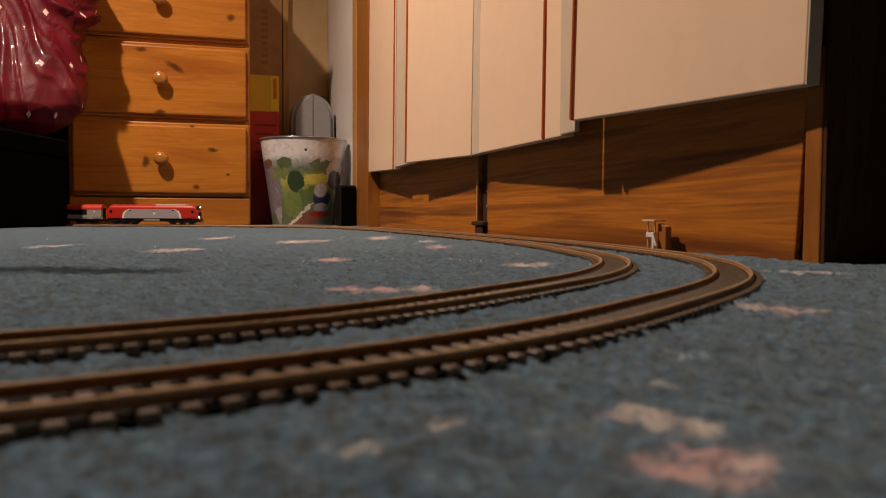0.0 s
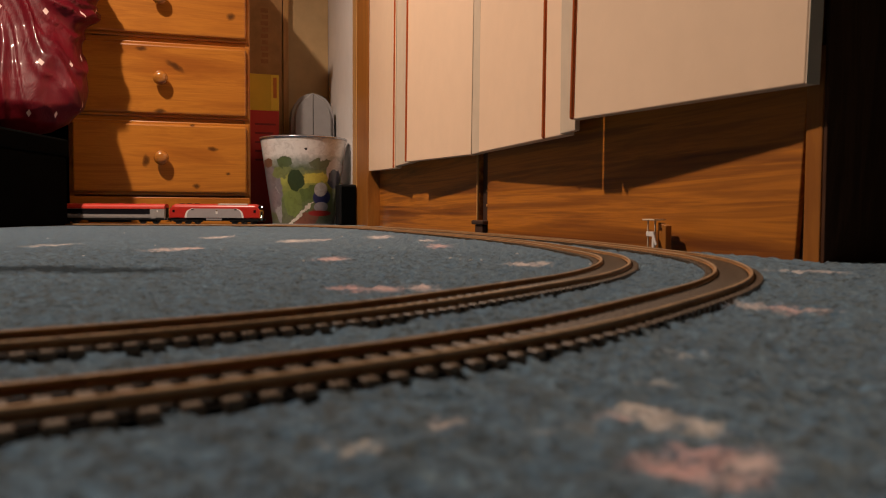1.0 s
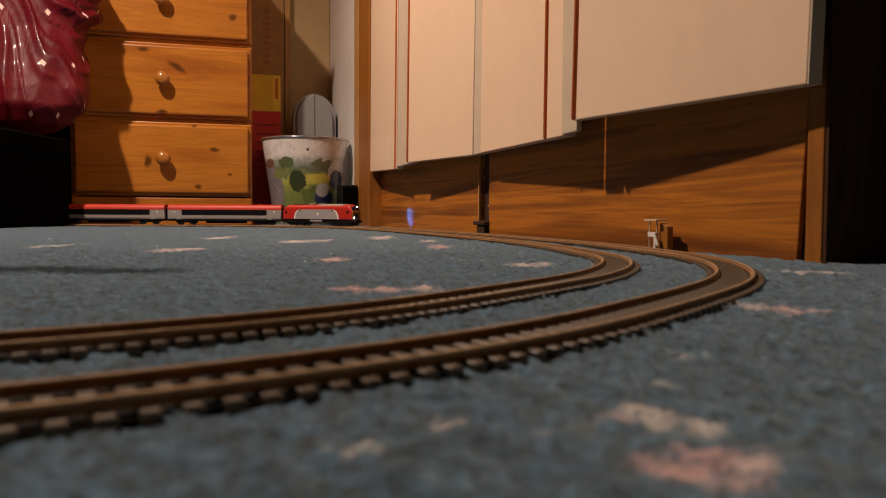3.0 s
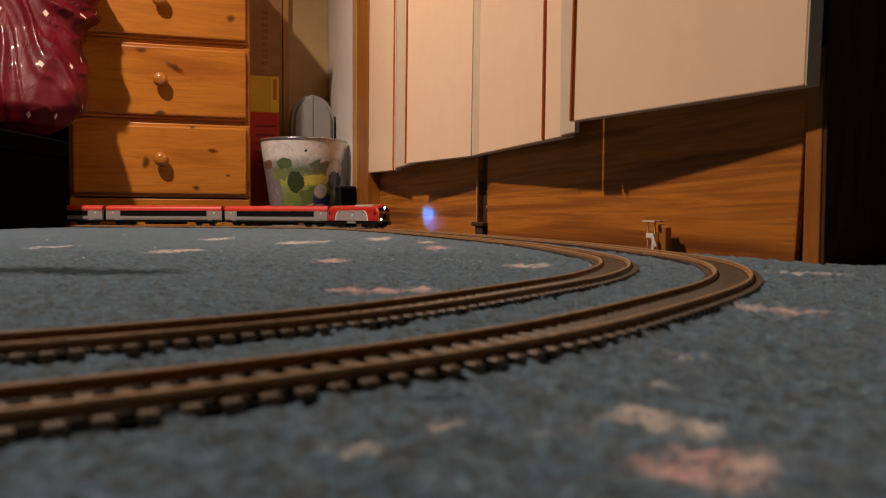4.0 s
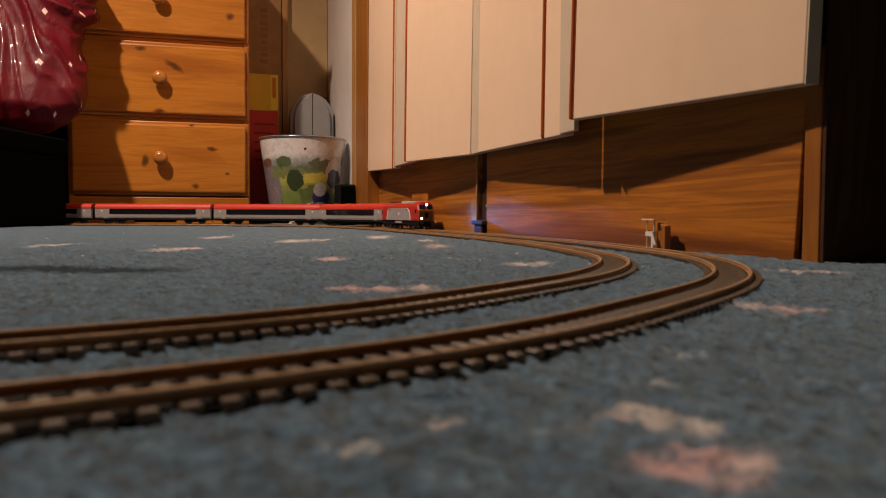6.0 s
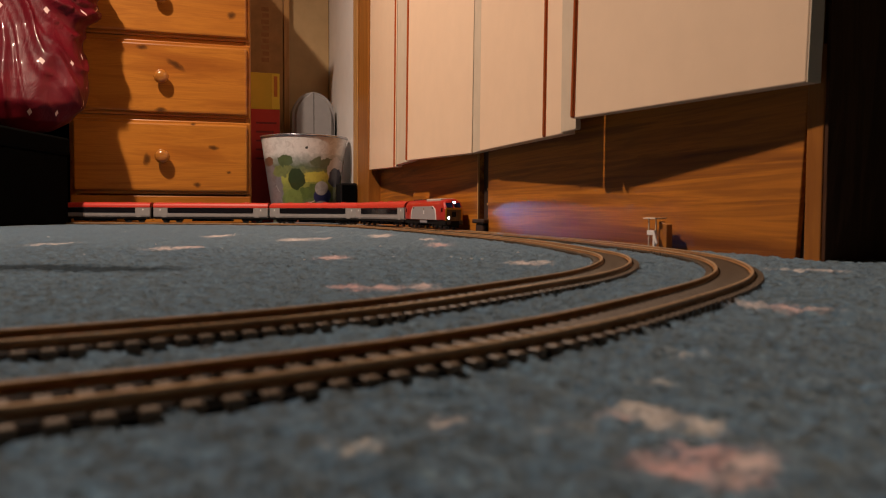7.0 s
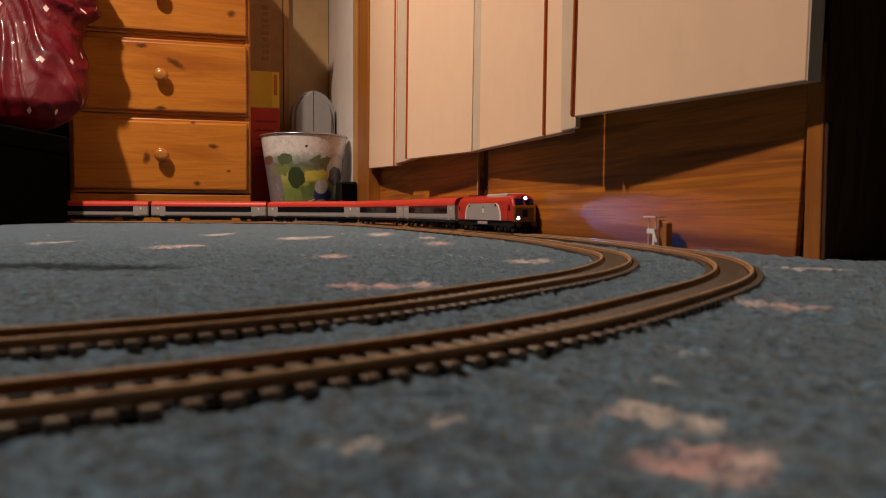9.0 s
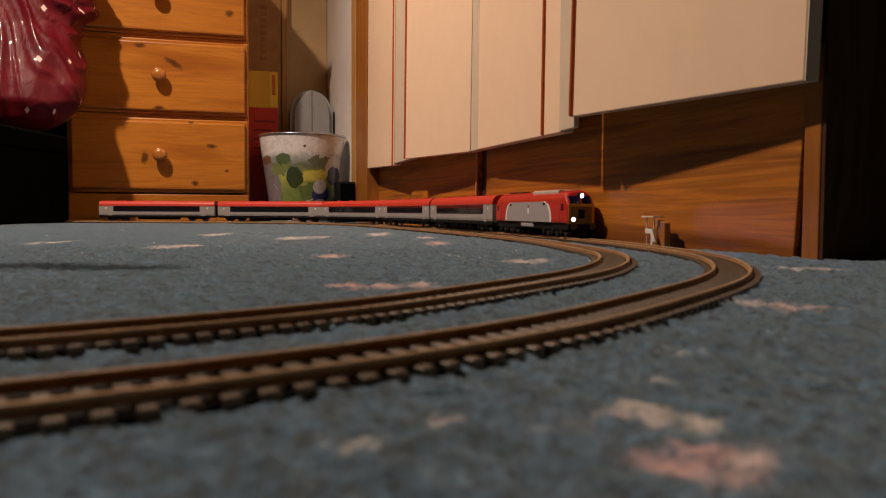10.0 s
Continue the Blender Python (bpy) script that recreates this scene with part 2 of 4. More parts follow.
def track(name, off, label, near_s):
    t = thing(name, label, "railway track", group="toy railway tracks")
    for side in (-0.0087, 0.0087):
        part("rail", sweep(FOOT, off + side, -0.34, 3.9), RAILSIDE, t)
        part("rail_head", sweep(HEADP, off + side, -0.34, 3.9), RAIL, t, "worn bare metal running surface")
    # Full-width dark sheet, so the gaps between sleepers look shaded.
    part("shade_sheet", sweep([(-0.0124, 0.0), (0.0124, 0.0), (0.0124, 0.0017), (-0.0124, 0.0017)], off, -0.34, 3.9), GAP_SHADE, t, "near-black sheet for webbing and shade between the sleepers")
    rest = bmesh.new()
    s, k = -0.33, 0
    pieces = []
    while s < 3.88:
        x, y, th = on_line(s, off)
        m = Matrix.Translation((x, y, 0)) @ Matrix.Rotation(th, 4, "Z")
        if near_s[0] < s < near_s[1]:
            pieces.append(m)
        else:
            n0 = len(rest.verts)
            box(-0.0016, -0.0140, -0.001, 0.0016, 0.0140, 0.0028, bm=rest)
            rest.verts.ensure_lookup_table()
            bmesh.ops.transform(rest, matrix=m, verts=rest.verts[n0:])
        s += SLEEPER_PITCH
    tagged(part("sleeper_row", rest, SLEEPER, t), kind="stuff")
    for s in (0.0575 + off * 0.4, 0.66):
        for side in (-0.0087, 0.0087):
            part("fishplate", sweep([(-0.0012, 0.0029), (0.0012, 0.0029), (0.0011, 0.0040), (-0.0011, 0.0040)], off + side, s - 0.003, s + 0.003, 0.002), RAILSIDE, t, "browned rail joiner")
    part("rail_end", sweep([(-0.0006, 0.0045), (0.0006, 0.0045), (0.0006, 0.00504), (-0.0006, 0.00504)], off - 0.0087, 0.0560, 0.0590, 0.001), JOINER, t, "polished rail end at the joint")
    return t, pieces


# ---- carpet ----
FLECKS = [  # place, half length, half width, pinkness (below 0: a dark patch)
    (0.0285, 0.1225, 0.0030, 0.0045, 0.75), (0.0340, 0.1205, 0.0052, 0.0060, 0.15), (0.0400, 0.1165, 0.0045, 0.0048, 0.10),
    (0.0240, 0.1160, 0.0040, 0.0036, 0.0), (0.0310, 0.1265, 0.0040, 0.0035, 0.10),
    (0.0300, 0.0965, 0.0060, 0.0050, 0.95), (0.0350, 0.1010, 0.0055, 0.0055, 1.0), (0.0400, 0.0975, 0.0042, 0.0050, 0.5), (0.0350, 0.0925, 0.0065, 0.0042, 0.7),
    (0.108, 0.272, 0.010, 0.012, 0.35), (0.119, 0.264, 0.010, 0.014, 0.8), (0.129, 0.261, 0.009, 0.010, 0.5), (0.106, 0.284, 0.006, 0.008, 0.2),
    (-0.040, 0.328, 0.010, 0.013, 1), (-0.022, 0.326, 0.012, 0.014, 0.8), (-0.010, 0.333, 0.009, 0.012, 0.5),
    (-0.078, 0.541, 0.013, 0.030, 0.8), (0.054, 0.497, 0.017, 0.024, 0.3), (0.066, 0.508, 0.008, 0.015, 0.2),
    (-0.174, 0.907, 0.025, 0.060, 0.2), (-0.005, 0.783, 0.014, 0.060, 0.9), (-0.239, 0.672, 0.019, 0.042, 0.4), (-0.226, 0.690, 0.010, 0.02, 0.6),
    (0.200, 0.444, 0.012, 0.016, 0.2), (0.220, 0.440, 0.014, 0.014, 0.3), (-0.090, 1.090, 0.021, 0.080, 0.3), (-0.381, 0.751, 0.019, 0.045, 0.2),
    (-0.150, 0.95, 0.012, 0.04, 0.4), (-0.30, 1.02, 0.02, 0.06, 0.3), (-0.02, 0.95, 0.014, 0.04, 0.3), (-0.36, 0.58, 0.010, 0.02, 0.2),
    (-0.0165, 0.106, 0.0045, 0.0034, 0.0), (-0.0120, 0.1035, 0.0035, 0.0028, 0.0), (0.0005, 0.117, 0.0028, 0.0030, 0.2), (0.012, 0.112, 0.0040, 0.0026, 0.0),
    (0.041, 0.145, 0.0050, 0.0040, 0.0), (0.056, 0.178, 0.0060, 0.0060, 0.0), (-0.240, 0.432, 0.060, 0.034, -1), (-0.185, 0.424, 0.045, 0.026, -1)]


def spaced(lo, hi, mid, fine, coarse):
    """Grid lines, close together near mid and wider away from it."""
    out = [mid]
    while out[-1] < hi:
        out.append(out[-1] + fine + coarse * max(0, abs(out[-1] - mid) - 0.35))
    dn = [mid]
    while dn[-1] > lo:
        dn.append(dn[-1] - fine - coarse * max(0, abs(dn[-1] - mid) - 0.35))
    return np.array(dn[:0:-1] + out)


def carpet():
    xs = spaced(-2.8, 2.4, 0.05, 0.0019, 0.05)
    ys = spaced(-2.6, 3.4, 0.30, 0.0019, 0.05)
    gx, gy = np.meshgrid(xs, ys)
    rng = np.random.RandomState(3)
    clump = rng.rand(*gx.shape)
    clump = sum(np.roll(clump, (a, b), (0, 1)) for a in (-1, 0, 1) for b in (-1, 0, 1)) / 9
    z = rng.rand(*gx.shape) * 0.0012 + (clump - 0.5) * 0.0050 + 0.0001
    verts = np.stack([gx, gy, z], -1).reshape(-1, 3)
    nx, ny = len(xs), len(ys)
    i = np.arange(nx * ny).reshape(ny, nx)
    faces = np.stack([i[:-1, :-1], i[:-1, 1:], i[1:, 1:], i[1:, :-1]], -1).reshape(-1, 4)
    me = bpy.data.meshes.new("floor")
    me.from_pydata(verts.tolist(), [], faces.tolist())
    me.update()
    col = np.zeros((nx * ny, 4), np.float32)
    dulled = np.zeros(nx * ny, np.float32)
    for x, y, a, b, pink in FLECKS:
        d = np.sqrt(((verts[:, 0] - x) / a) ** 2 + ((verts[:, 1] - y) / b) ** 2)
        w = np.clip(1.15 - d, 0, 1) * (0.34 if pink == 0.0 else 1.0)
        if pink < 0:
            dulled = np.maximum(dulled, w)
            continue
        k = w > col[:, 3]
        rgbv = np.array([0.72, 0.70, 0.67]) * (1 - pink) + np.array([0.76, 0.45, 0.45]) * pink
        col[k, :3] = rgbv
        col[k, 3] = w[k]
    at = me.color_attributes.new("fleck", "FLOAT_COLOR", "POINT")
    at.data.foreach_set("color", col.ravel())
    me.attributes.new("dulled", "FLOAT", "POINT").data.foreach_set("value", np.clip(dulled * 1.6, 0, 1))
    me.materials.append(CARPET)
    me.polygons.foreach_set("use_smooth", [True] * len(me.polygons))
    return tagged(new("floor", me), "blue-grey fitted carpet with pink and cream flecks", "carpet", kind="structure")


def lint():
    bm = bmesh.new()
    rng = random.Random(5)
    spots = [(-0.036, 0.545), (0.012, 0.535), (0.019, 0.528), (-0.06, 0.72), (0.06, 0.62), (-0.09, 0.61), (0.10, 0.46)]
    spots += [(rng.uniform(-0.5, 0.16), rng.uniform(0.35, 1.6)) for _ in range(26)]
    for x, y in spots:
        r = rng.uniform(0.0005, 0.0010)
        bmesh.ops.create_icosphere(bm, subdivisions=1, radius=r, matrix=Matrix.Translation((x, y, 0.0016)) @ pose(0, 0, 0, 0, 0, rng.uniform(0, 180)) @ Matrix.Diagonal((1.8, 0.9, 0.7, 1)))
    ob = part("lint", bm, plain("white_lint", (0.85, 0.85, 0.85), 0.9))
    tagged(ob, "scattered white lint specks on the carpet", "lint", kind="stuff")


carpet()
lint()


# ---- room ----
def room_part(name, bm, mat, label, category="wall"):
    ob = part(name, bm, mat)
    ob.matrix_basis = ROOM
    return tagged(ob, label, category, kind="structure")


room_part("wall_north", box(-2.5, 2.82, 0, 0.37, 2.94, 2.4), WALLPAPER, "beige papered wall behind the chest of drawers")
room_part("wall_north_east", box(0.372, 2.27, 0, 0.50, 2.94, 2.4), WHITE, "short white painted wall beside the wardrobe")
room_part("wall_east", box(1.05, -2.2, 0, 1.17, 2.30, 2.4), WALLPAPER, "beige papered wall behind the wardrobe")
room_part("wall_south", box(-2.5, -2.32, 0, 1.05, -2.2, 2.4), DIMWALL, "plain beige papered wall")
room_part("wall_west", box(-2.62, -2.2, 0, -2.5, 2.82, 2.4), DIMWALL, "plain beige papered wall")
room_part("ceiling", box(-2.7, -2.4, 2.4, 1.25, 3.0, 2.5), CEIL, "plain unseen ceiling, toned down to bounce less light", "ceiling")


def at_room(X, Y, Z=0.0, turn=0.0):
    return ROOM @ pose(X, Y, Z, 0, 0, turn)


# ---- wardrobe ----
DARKWOOD = plain("dark_bracket_and_gap_shade", (0.05, 0.022, 0.012), 0.6, 0, 0.3, 40)
BATTEN = wood("pale_batten", (0.55, 0.30, 0.10), (0.40, 0.20, 0.06), 2, 12, 0.4)
PLINTH_X = 0.402


def wardrobe():
    w = thing("wardrobe", "fitted wardrobe with cream doors over a teak plinth", "wardrobe", at_room(0, 0))
    part("end_panel", box(0.3985, 0.4360, 0, 1.04, 0.4394, 2.35, 0.0005), SHADED_VENEER, w, "dark brown veneer end panel, coloured darker for its shade")
    part("carcass", box(0.4045, 0.4565, 0.152, 1.04, 2.02, 2.35), TEAK_UP, w, "teak veneer carcass")
    p = PLINTH_X
    bm = box(p, 0.4685, 0, 0.43, 1.150, 0.151, 0.001)
    for v in bm.verts:
        if v.co.y < 0.48:
            v.co.y -= 0.011 * v.co.z / 0.151
    part("plinth_panel", bm, TEAK, w, "teak-grained plinth board with a skewed end")
    part("plinth_panel", box(p + 0.001, 1.194, 0, 0.43, 2.025, 0.151, 0.001), TEAK, w, "teak-grained plinth board")
    # Two dark pieces set into gaps; their colour stands for the shade inside.
    part("gap_fill", box(p + 0.008, 1.151, 0, 0.43, 1.193, 0.151), DARKWOOD, w, "dark fill for the shade in the plinth gap")
    part("wedge", box(p + 0.004, 0.4565, 0, 0.43, 0.468, 0.151), DARKWOOD, w, "dark tapering fill for the shade in a gap")
    post = box(p - 0.004, 0.440, 0, 0.425, 0.456, 0.151, 0.001)
    part("corner_post", post, TEAK_UP, w, "teak corner post")
    part("batten", box(p - 0.002, 1.1945, 0.0, p + 0.002, 1.199, 0.151, 0.001), BATTEN, w, "thin pale upright batten")
    part("floor_guide", box(p - 0.009, 1.146, 0.017, p + 0.01, 1.204, 0.024, 0.002), DARKWOOD, w, "dark brown floor guide bracket")
    part("guide_foot", box(p - 0.006, 1.156, 0.0, p + 0.008, 1.194, 0.017, 0.002), DARKWOOD, w)
    for z in (0.048, 0.072):
        part("screw", lathe([(0, 0), (0.0022, 0), (0.0022, 0.001), (0.0012, 0.0016), (0, 0.0016)], 12,
                            m=pose(p + 0.008, 1.172, z, 0, -90, 0)), BATTEN, w, "pale screw head")
    part("stile", box(0.3705, 2.022, 0, 0.44, 2.196, 2.35, 0.002), TEAK_UP, w, "upright teak stile")
    part("cover_strip", box(0.3695, 2.197, 0, 0.44, 2.267, 2.35, 0.003), BATTEN, w, "paler upright cover strip against the wall")
    part("cornice", box(0.33, 0.43, 2.352, 1.04, 2.15, 2.398, 0.003), TEAK, w)
    # far and near lower corner of each door: they have sagged on their hinges and do not quite shut
    for far, near, strip in (((0.372, 2.018, 0.1470), (0.360, 1.642, 0.1329), None), ((0.352, 1.505, 0.1379), (0.372, 1.145, 0.1266), 0.002),
                             ((0.372, 1.105, 0.1270), (0.362, 0.7886, 0.1217), 0.262), ((0.352, 0.7457, 0.1331), (0.3800, 0.4375, 0.1228), 0.002)):
        a, e = Vector(far), Vector(near)
        L, T = (e - a).length, 0.0155 if far[1] > 0.8 else 0.0125
        strip = L - 0.012 if strip is None else strip
        d = part("door", box(0, -L, 0, T, 0, 2.0, 0.001), CREAM, w, "cream laminate door, slightly sagging and ajar")
        d.matrix_basis = Matrix.Translation(a) @ Matrix.Rotation(math.atan2(e.x - a.x, a.y - e.y), 4, "Z") @ Matrix.Rotation(math.atan2(a.z - e.z, L), 4, "X")
        part("edging", box(0.0004, -L - 0.0014, 0, T - 0.0004, -L - 0.0002, 2.0), CREAM_EDGE, d, "dull cream edging band")
        part("trim_strip", box(-0.0030, -strip - 0.0062, 0.0, 0.0028, -strip, 2.0, 0.0028, 6), COPPER, d, "polished copper trim strip", smooth=True)
    # Uprights added in the door gaps to stop light leaking onto the plinth.
    for y0, y1, x, z, thick in ((1.5065, 1.6405, 0.362, 0.1375, 0.014), (1.1065, 1.1435, 0.3735, 0.1268, 0.014), (0.7459, 0.7835, 0.3580, 0.1222, 0.006)):
        part("gap_stop", box(x, y0, z, x + thick, y1, 2.12, 0.001), CREAM_EDGE, w, "dull cream upright added in the door gaps to block light")
    return w


wardrobe()


# ---- chest of drawers ----
def knob(parent, x, y, z):
    prof = [(0, -0.034), (0.008, -0.0335), (0.0145, -0.031), (0.019, -0.026), (0.0205, -0.021), (0.019, -0.016),
            (0.014, -0.012), (0.0095, -0.009), (0.0085, -0.004), (0.011, 0.0)]
    bm = lathe([(r, -h) for r, h in prof], 28, m=pose(x, y, z, 90, 0, 0))
    return part("knob", bm, KNOBWOOD, parent, "turned and varnished pine knob", smooth=True)


def chest():
    X0, X1, Y0, Y1 = -0.416, 0.080, 2.372, 2.80
    c = thing("chest_of_drawers", "honey pine chest of drawers with round knobs", "chest of drawers", at_room(X0, Y0))
    W, D, H = X1 - X0, Y1 - Y0, 0.84
    part("side_panel", box(0, 0.0, 0, 0.016, D, H, 0.002), PINE_UP, c)
    part("side_panel", box(W - 0.016, 0.0, 0, W, D, H, 0.002), PINE_UP, c)
    part("back_panel", box(0.0165, D - 0.012, 0.02, W - 0.0165, D, H - 0.01), PINE, c)
    part("top", box(-0.015, -0.02, H + 0.001, W + 0.015, D, H + 0.022, 0.006), PINE, c)
    part("plinth", box(0.002, -0.008, 0.0, W - 0.002, -0.0005, 0.080, 0.003), PINE, c)
    part("kick_rail", box(0.0165, 0.001, 0.0, W - 0.0165, 0.020, 0.078), PINE, c)
    part("top_rail", box(0.0165, -0.006, 0.764, W - 0.0165, 0.016, H - 0.001, 0.003), PINE, c, "plain pine rail under the top")
    z = 0.084
    pitch = 0.2258
    for k in range(3):
        z1 = z + pitch - 0.012
        bm = box(0.003, -0.006, z, W - 0.003, 0.012, z1, 0.003, 2)
        box(0.011, -0.018, z + 0.008, W - 0.011, -0.005, z1 - 0.008, 0.007, 3, bm)
        dr = part("drawer", bm, PINE, c, "pine drawer front with a moulded edge")
        part("rail", box(0.0165, 0.004, z1 + 0.001, W - 0.0165, 0.03, z1 + 0.011), PINE, c)
        knob(dr, W * 0.5, -0.0178, z + (z1 - z) * 0.5)
        z += pitch
    return c


chest()

# ---- corner things ----
YELLOW = plain("box_yellow", (0.70, 0.46, 0.02), 0.45, 0, 0.06, 20)
BRIGHTYELLOW = plain("box_yellow_panel", (0.85, 0.60, 0.04), 0.45, 0, 0.05, 20)
BOXRED = plain("box_red", (0.50, 0.022, 0.015), 0.45, 0, 0.08, 20)
PRINTDARK = plain("print_dark_red", (0.20, 0.008, 0.008), 0.5)
ORANGE = plain("print_orange", (0.65, 0.20, 0.02), 0.5)
CARDBOARD = plain("cardboard", (0.50, 0.28, 0.11), 0.85, 0, 0.18, 22)
CARDPRINT = plain("card_print", (0.44, 0.21, 0.085), 0.85, 0, 0.2, 40)
GREYPLASTIC = plain("grey_plastic", (0.30, 0.30, 0.31), 0.5, 0, 0.08, 30)
BLACK = plain("black_plastic", (0.008, 0.008, 0.009), 0.6, 0, 0.2, 30, gloss=0.2)
BLACKCLOTH = plain("black_cloth", (0.002, 0.0025, 0.0025), 0.97, 0, 0.3, 60, relief=0.0005, gloss=0.04)


def toy_carton():
    c = thing("toy_carton", "tall red and yellow toy train carton standing upright", "box", at_room(0.076, 2.50))
    W, D = 0.097, 0.24
    part("lower_sleeve", box(0, 0, 0, W, D, 0.358, 0.001), BOXRED, c, "glossy red card")
    part("upper_sleeve", box(0, 0, 0.3582, W, D, 0.472, 0.001), YELLOW, c, "yellow card")
    part("label_panel", box(W - 0.024, -0.0012, 0.360, W - 0.001, 0.0, 0.470), BRIGHTYELLOW, c, "bright yellow stripe")
    part("logo_patch", box(W - 0.018, -0.0022, 0.398, W - 0.007, -0.0014, 0.462), ORANGE, c, "plain orange block")
    for k in range(5):
        part("print_line", box(W - 0.074, -0.001, 0.20 + 0.028 * k, W - 0.010 - 0.008 * (k % 2), 0.0, 0.206 + 0.028 * k), PRINTDARK, c, "dark red bar")


def leaning_board():
    ob = part("cardboard_sheet", box(0, 0, 0, 0.120, 0.012, 1.25, 0.001), CARDBOARD)
    ob.matrix_basis = at_room(0.085, 2.79)
    tagged(ob, "tall brown cardboard sheet leaning on the wall", "cardboard")
    for k in range(9):
        part("print_bar", box(0.046 + 0.004 * (k % 2), -0.0012, 0.56 + 0.022 * k, 0.072, -0.0001, 0.575 + 0.022 * k), CARDPRINT, ob, "faded red-brown printed bar")
    ob = part("timber_batten", box(0, 0, 0, 0.020, 0.02, 1.3, 0.002), BATTEN)
    ob.matrix_basis = at_room(0.208, 2.792)
    tagged(ob, "pale upright timber batten against the wall", "batten")


def bin_material():
    m, nt, b = nodes_of("printed_tin")
    uv = nt.nodes.new("ShaderNodeTexCoord")
    nz = nt.nodes.new("ShaderNodeTexNoise")
    nz.inputs["Scale"].default_value, nz.inputs["Detail"].default_value = 16, 5
    nt.links.new(uv.outputs["UV"], nz.inputs["Vector"])
    add = nt.nodes.new("ShaderNodeVectorMath")
    add.operation = "MULTIPLY_ADD"
    nt.links.new(nz.outputs["Color"], add.inputs[0])
    add.inputs[1].default_value = (0.06, 0.11, 0)
    nt.links.new(uv.outputs["UV"], add.inputs[2])
    off = nt.nodes.new("ShaderNodeVectorMath")
    off.operation = "SUBTRACT"
    nt.links.new(add.outputs[0], off.inputs[0])
    off.inputs[1].default_value = (0.03, 0.055, 0)
    sep = nt.nodes.new("ShaderNodeSeparateXYZ")
    nt.links.new(off.outputs[0], sep.inputs[0])
    c = ramp(nt, sep.outputs["Y"], [(0.0, (0.16, 0.16, 0.10)), (0.30, (0.16, 0.22, 0.07)), (0.52, (0.42, 0.44, 0.10)),
                                    (0.64, (0.13, 0.17, 0.10)), (0.72, (0.36, 0.40, 0.38)), (0.80, (0.76, 0.75, 0.74))])
    clean = nt.nodes.new("ShaderNodeSeparateXYZ")
    nt.links.new(uv.outputs["UV"], clean.inputs[0])

    def blob(col, u, v, ru, rv, shear=0.0, sharp=False):
        nonlocal c
        src = clean if sharp else sep
        parts = []
        for axis, mid, rad in (("X", u, ru), ("Y", v, rv)):
            s = nt.nodes.new("ShaderNodeMath")
            s.operation = "SUBTRACT"
            nt.links.new(src.outputs[axis], s.inputs[0])
            s.inputs[1].default_value = mid
            if shear and axis == "X":
                k = nt.nodes.new("ShaderNodeMath")
                k.operation = "MULTIPLY_ADD"
                nt.links.new(src.outputs["Y"], k.inputs[0])
                k.inputs[1].default_value = -shear
                k.inputs[2].default_value = shear * v
                t = nt.nodes.new("ShaderNodeMath")
                t.operation = "ADD"
                nt.links.new(s.outputs[0], t.inputs[0])
                nt.links.new(k.outputs[0], t.inputs[1])
                s = t
            d = nt.nodes.new("ShaderNodeMath")
            d.operation = "DIVIDE"
            nt.links.new(s.outputs[0], d.inputs[0])
            d.inputs[1].default_value = rad
            q = nt.nodes.new("ShaderNodeMath")
            q.operation = "MULTIPLY"
            nt.links.new(d.outputs[0], q.inputs[0])
            nt.links.new(d.outputs[0], q.inputs[1])
            parts.append(q)
        a = nt.nodes.new("ShaderNodeMath")
        a.operation = "ADD"
        nt.links.new(parts[0].outputs[0], a.inputs[0])
        nt.links.new(parts[1].outputs[0], a.inputs[1])
        k = ramp(nt, a.outputs[0], [(0.80, (1, 1, 1)), (1.0, (0, 0, 0))])
        c = mix(nt, c, col, k)

    blob((0.22, 0.20, 0.22), 0.06, 0.40, 0.16, 0.28)          # grey-mauve rocks
    blob((0.38, 0.36, 0.37), 0.13, 0.22, 0.05, 0.22)
    blob((0.17, 0.09, 0.06), 0.06, 0.70, 0.06, 0.06)
    blob((0.20, 0.24, 0.09), 0.22, 0.60, 0.12, 0.07, 0.6)
    blob((0.24, 0.20, 0.22), 0.10, 0.30, 0.08, 0.12)
    blob((0.13, 0.19, 0.05), 0.55, 0.35, 0.14, 0.10, 0.9)
    blob((0.10, 0.14, 0.06), 0.27, 0.71, 0.10, 0.07)          # far trees
    blob((0.14, 0.17, 0.10), 0.72, 0.70, 0.16, 0.05)
    blob((0.62, 0.56, 0.10), 0.62, 0.53, 0.22, 0.07, 0.9)     # meadow
    blob((0.20, 0.26, 0.07), 0.35, 0.24, 0.13, 0.16)
    blob((0.035, 0.06, 0.018), 0.40, 0.50, 0.115, 0.13)       # round tree
    blob((0.66, 0.64, 0.66), 0.90, 0.62, 0.12, 0.14)          # pale cloud
    blob((0.06, 0.065, 0.11), 0.90, 0.52, 0.09, 0.12)         # dark blue mass
    blob((0.26, 0.10, 0.06), 0.52, 0.02, 0.17, 0.16, 0.9)     # brown bank
    blob((0.78, 0.72, 0.62), 0.40, 0.08, 0.030, 0.20, 1.3)    # pale path
    blob((0.035, 0.045, 0.16), 0.75, 0.31, 0.13, 0.10, 0, True)
    blob((0.58, 0.57, 0.57), 0.73, 0.40, 0.095, 0.085, 0, True)
    blob((0.42, 0.40, 0.44), 0.75, 0.20, 0.11, 0.06, 0, True)
    blob((0.42, 0.03, 0.025), 0.74, 0.125, 0.18, 0.035, 0, True)
    blob((0.03, 0.03, 0.03), 0.525, 0.865, 0.022, 0.018)
    dab = noise_tex(nt, uv.outputs["UV"], 15, 5, 0.6, 0.8)
